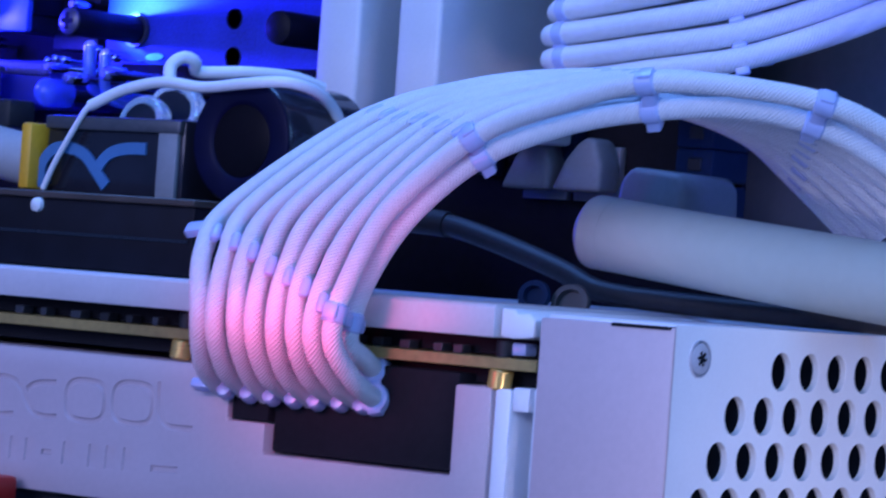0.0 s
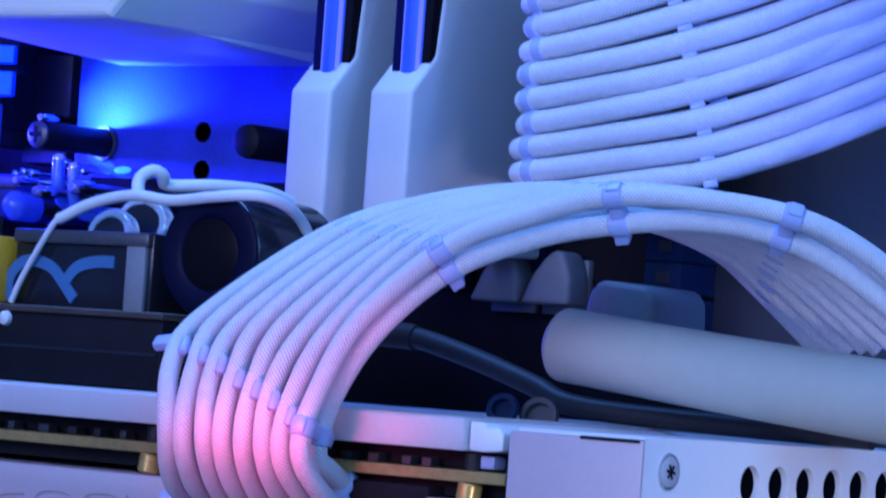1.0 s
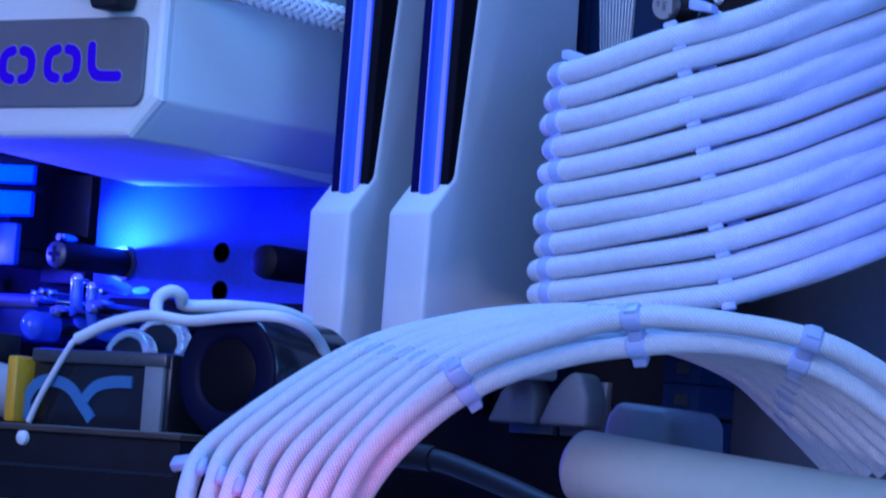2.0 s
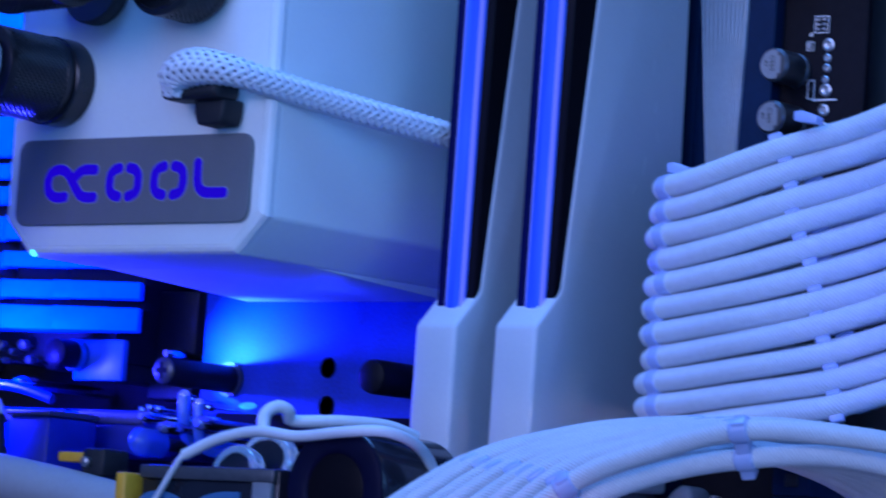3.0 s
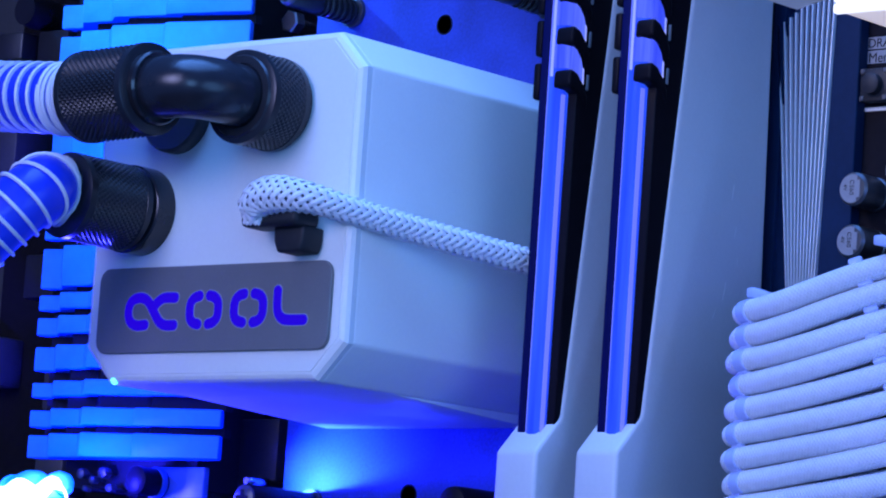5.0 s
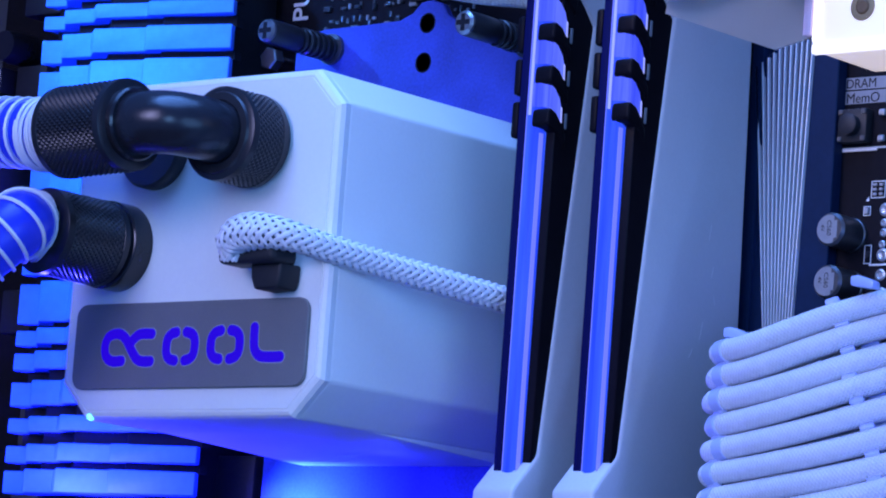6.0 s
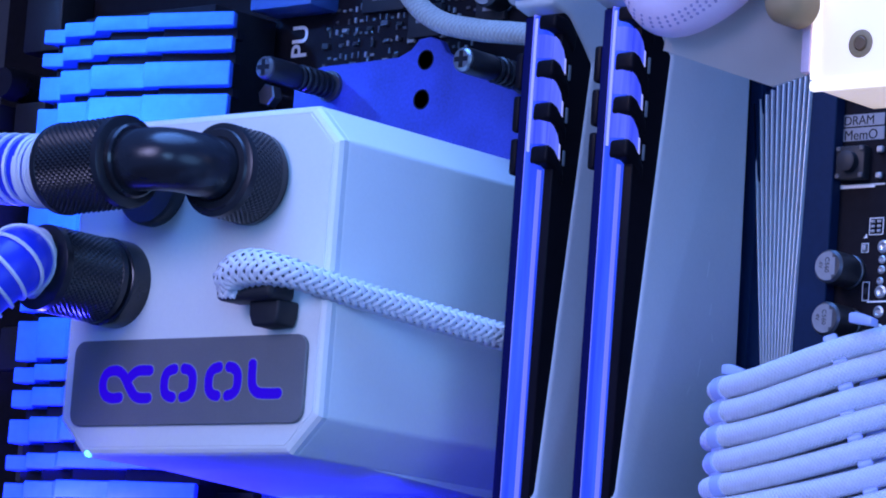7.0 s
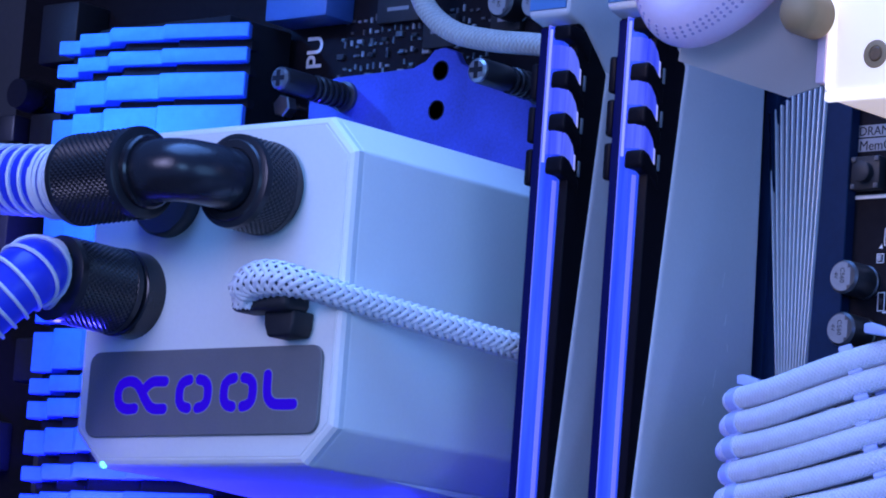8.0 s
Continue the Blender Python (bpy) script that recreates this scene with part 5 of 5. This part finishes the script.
part("rear_block", box(b0[0] + 1, b1[0] - 4, -20.5, -0.05, b0[2] + 0.5, b1[2] - 0.5, 0.3), BLACK, inlet)
ch = Vector((-135.9, -30.0, 297.3))
round_choke = thing("round_choke", (ch.x, 0, ch.z), "round black component next to the blue socket", "component")
part("can", lathe([(0, 2.2), (0.5, 3.0), (5, 3.0), (29.9, 2.8)], ch, (0, 1, 0), 28), GRILLE, round_choke)
part("band", lathe([(0, 3.2), (0.8, 3.4), (1.6, 3.2)], ch + Vector((0, 5.5, 0)), (0, 1, 0), 28), CONN_BLUE, round_choke)
for x, z, s in ((-156.9, 299.0, 1.1), (-153.3, 297.7, 0.8), (-150.3, 299.2, 1.2), (-147.9, 296.0, 0.9), (-155.3, 295.8, 0.7)):
    q = Vector((x, -26.0, z))
    bit = thing("header_pin", (q.x, 0, q.z), "small bright metal pin in the blue light", "pin", "header pins")
    part("pin", lathe([(0, s * 0.5), (0.4, s), (2.2, s), (2.4, 0.25), (25.9, 0.25)], q, (0, 1, 0), 10), DULL, bit)
dk = (-121.2, -6.0, 304.4)
chip = thing("black_module", (dk[0], 0, dk[2]), "black plastic module next to the bracket", "module")
part("shell", box(dk[0] - 7, dk[0] + 6, -9, -0.05, dk[2] - 15, dk[2] + 8, 0.6), BLACK, chip)
# socket row and box below carry the diode's blue light as colour
ek = (-133.8, -20.0, 284.9)
strip = thing("socket_row", (ek[0], 0, ek[2]), "long dark socket row below the heatsink, coloured as lit blue", "socket")
part("shell", box(ek[0] - 40, ek[0] + 22, -26, -0.05, ek[2] - 8, ek[2] + 1, 0.8), BLUE_LIT, strip)
part("rail", box(ek[0] - 40, ek[0] + 22, -27, -25.9, ek[2] - 2, ek[2] + 0.4, 0.4), DULL, strip)
# bar added to draw the shiny blue streak along an edge
pipe = thing("blue_streak", (-144.8, -38.0, 290.1), "round bar drawing a blue streak of light at the board's foot", "pipe")
part("pipe", tube(spline([(-144.5, -38.0, 289.8), (-137.3, -37.0, 289.1), (-128.9, -36.0, 287.0)], 12), 1.1, 18), BLUE_LIT, pipe)
bb = (-127.2, -44.0, 279.0)
dark = thing("plastic_box", (bb[0], -44, bb[2]), "dark plastic box near the bright diode, coloured as lit blue", "box")
part("shell", box(bb[0] - 6, bb[0] + 6, -44, -30, bb[2] - 12, bb[2] + 4, 0.8), BLUE_LIT, dark)
part("lid", box(bb[0] - 6.3, bb[0] + 6.3, -44.4, -29.6, bb[2] + 4.05, bb[2] + 5.2, 0.4), FOOT_GREY, dark)
yb = (-66.5, -90.0, 272.7)
ytab = thing("yellow_clip", (yb[0], -90, yb[2]), "flat yellow plastic clip", "clip")
part("tab", box(yb[0] - 4.5, yb[0] + 2.2, -90, -86, yb[2] - 0.9, yb[2] + 1.0, 0.4), YELLOW, ytab)
plug = thing("black_plug", (yb[0] + 4.5, -90, yb[2] - 2), "small black plug with a metal pin beside the yellow clip", "plug")
part("body", box(yb[0] + 2.6, yb[0] + 8.4, -91, -84, yb[2] - 3.4, yb[2] + 1.8, 0.8), BLACK, plug)
part("pin", lathe([(0, 0.6), (0.3, 1.0), (1.4, 1.0)], (yb[0] + 4.4, -92.2, yb[2] - 0.8), (0, 1, 0), 16), STEEL, plug)
for k, (x, y, z) in enumerate(((-113.5, -26.0, 286.0), (-111.3, -26.0, 286.5), (-108.9, -26.0, 286.3), (-110.3, -28.0, 284.0), (-105.1, -28.0, 284.1), (-98.7, -22.0, 287.2), (-103.7, -22.0, 288.9), (-97.1, -26.0, 281.5))):
    pin = thing("header_pin", (x, 0, z), "small bright metal pin in the blue light", "pin", "header pins")
    part("pin", lathe([(0, 0.3), (0.4, 0.8), (2.2, 0.8), (2.4, 0.25), (-y - 0.1, 0.25)], (x, y, z), (0, 1, 0), 10), CHROME, pin)
dm = (-107.1, -34.0, 279.1)
dome = thing("rounded_component", (dm[0], 0, dm[2]), "small rounded blue-clear cap beside the pins", "component")
part("can", lathe([(0, 0.0), (0.5, 1.6), (1.8, 2.8), (3, 3.0), (8, 3.0)], dm, (0, 1, 0), 24), CLEAR_BLUE, dome)
part("post", lathe([(8, 1.3), (-dm[1] - 0.1, 1.3)], dm, (0, 1, 0), 14), BLACK, dome)
for x, z, r in ((-91.0, 288.4, 1.3), (-86.8, 286.8, 1.1)):
    stem = thing("clear_post", (x, 0, z), "small clear blue plastic post with a bright tip", "post", "clear posts")
    part("post", tube(spline([(x, -0.1, z - 9), (x, -20, z - 9.5), (x, -33, z - 9.0), (x, -36, z - 5.5), (x - 0.4, -36, z)], 26), r, 14), CLEAR_BLUE, stem)
    part("tip", lathe([(0, r), (0.5, r * 0.95), (1.1, r * 0.5), (1.2, 0)], (x - 0.4, -36, z + 0.05), (0, 0, 1), 16), POLISHED, stem, "bright tip")
# glowing oval that stands in for the diode's reflection in the bracket
glint = thing("cyan_bracket_glint", (-95.8, -12.0, 288.3), "oval cyan reflection on the bracket foot, put in as a glowing disc", "diode")
part("lens", prism([(-95.8 + 2.3 * math.cos(a), 288.3 + 0.75 * math.sin(a) + 0.12 * math.cos(a)) for a in [math.pi * k / 12 for k in range(24)]], "y", -12.6, -12.04, 0.2, 2), GLINT_CYAN, glint)
gx = (-64.5, -14.0, 285.5)
green = thing("dark_slot", (gx[0], 0, gx[2]), "dark green-black expansion slot under the bracket", "slot")
part("shell", box(gx[0] - 40, gx[0] + 60, -13, -0.05, gx[2] - 5, gx[2] + 1.2, 0.6), PCB, green)

# ---- upper right: clear hose and lit fitting, upper cable ----
fx = [(36.5, -85.0, 411.0), (38.4, -85.0, 402.3), (39.8, -85.0, 393.6), (42.6, -85.0, 388.2), (46.8, -85.0, 387.0), (52.7, -85.0, 388.9), (58.2, -85.0, 392.5), (65.8, -85.0, 399.5)]


def frosted_hose(points, label):
    ob = thing("clear_hose", points[0], label, "hose", "frosted hoses")
    line, pricks = spline(points, 90), bmesh.new()
    part("tube", tube(line, 5.5, 32), FROST, ob)
    # raised discs, with the shade of small holes as their colour
    for row, turn in enumerate((0.62, 0.78, 0.94)):
        for i in range(22 + 6 * row, 84, 2):
            down = (line[i + 1] - line[i - 1]).normalized().cross(Vector((0, 1, 0)))
            if down.z > 0:
                down = -down
            out = (Vector((0, -1, 0)) * math.cos(turn) + down * math.sin(turn)).normalized()
            lathe([(-0.1, 0.36), (0.06, 0.30), (0.06, 0.0)], line[i] + out * 5.5, out, 7, pricks)
    tagged(part("perforation", pricks, HOLE_VIOLET, ob, "rows of small violet discs coloured as shaded holes"), kind="stuff")


frosted_hose(fx, "frosted clear hose curving above the modules")
frosted_hose([(74.9, -60.0, 391.0), (79.0, -60.0, 383.0), (85.0, -60.0, 376.5), (94.0, -60.0, 370.0), (106.0, -60.0, 364.0)], "frosted clear hose behind the glowing fitting block")
bx0, bx1 = (71.4, -80.0, 371.5), (85.8, -80.0, 385.3)
lit = thing("lit_fitting_block", (bx0[0], -80, bx0[2]), "white acrylic fitting block, its warm light put in as emission", "fitting")
part("block", box(bx0[0], bx0[0] + 30, -80, -62, bx0[2], bx0[2] + 40, 1.2, 3), LIT_WHITE, lit)
part("lower_edge", box(bx0[0] - 0.3, bx0[0] + 30.3, -80.5, -79, bx0[2] - 0.3, bx0[2] + 1.5, 0.5), EDGE_GLOW, lit, "white edge, its bright light put in as emission")
part("side_edge", box(bx0[0] - 0.35, bx0[0] + 1.3, -80.45, -79, bx0[2] + 1.6, bx0[2] + 40, 0.5), EDGE_GLOW, lit, "white edge, its bright light put in as emission")
hp = (80.7, -80.0, 378.6)
part("screw_hole", lathe([(0.02, 2.4), (0.12, 2.2), (0.12, 1.4), (0.02, 1.3)], (hp[0], -80, hp[2]), (0, -1, 0), 30), TAN, lit, "warm tan rim")
part("screw", lathe([(0.02, 1.25), (0.3, 1.0), (0.3, 0)], (hp[0], -80, hp[2]), (0, -1, 0), 26), SCREW_TAN, lit, "brown screw")
pa, pb, pc, pd, pe = (39.3, -79.0, 380.9), (62.6, -79.0, 372.9), (70.0, -79.0, 374.5), (72.2, -84.0, 393.3), (41.8, -84.0, 396.3)
plate_top = thing("acrylic_plate", pc, "hazy clear acrylic plate beside the glowing fitting block", "plate")
part("sheet", prism([(p[0], p[2]) for p in (pa, pb, pc, pd, pe)], "y", -79.0, -78.4), HAZE, plate_top)
part("mounting_edge", box(pc[0] - 1.0, pc[0] + 0.8, -80.2, -77.0, pc[2], pd[2], 0.3), FROST, plate_top)
tan = thing("tan_fitting", (69.6, -80.0, 385.4), "round tan hose fitting beside the glowing block", "fitting")
part("body", lathe([(-0.6, 0.0), (-0.5, 1.4), (0, 2.6), (0.7, 3.5), (1.6, 3.9), (6.2, 3.9), (6.8, 3.2), (7.0, 1.3), (8.9, 1.3)], (69.6, -88.0, 385.4), (0, 1, 0), 32), TAN, tan)
nut = thing("metal_nut", (-116.3, -2.0, 396.9), "bright steel nut on the board beside a spring screw", "nut")
part("hex", lathe([(0, 2.2), (0.3, 2.5), (2.6, 2.5), (2.9, 2.2)], (-116.3, -14.0, 396.9), (0, 1, 0), 6), STEEL, nut)
part("stud", lathe([(0, 1.3), (11.0, 1.3)], (-116.3, -11.05, 396.9), (0, 1, 0), 14), CHROME, nut)
up = thing("white_braided_lead", (-79.6, -12.0, 416.5), "white braided lead running over the board top", "cable")
part("lead", tube(spline([(-82.7, -12.0, 424.6), (-79.2, -12.0, 415.9), (-69.5, -14.0, 409.2), (-56.9, -16.0, 405.7), (-41.8, -18.0, 403.1), (-28.5, -20.0, 399.9)], 120), 2.3, 24), GREY_BRAID, up)
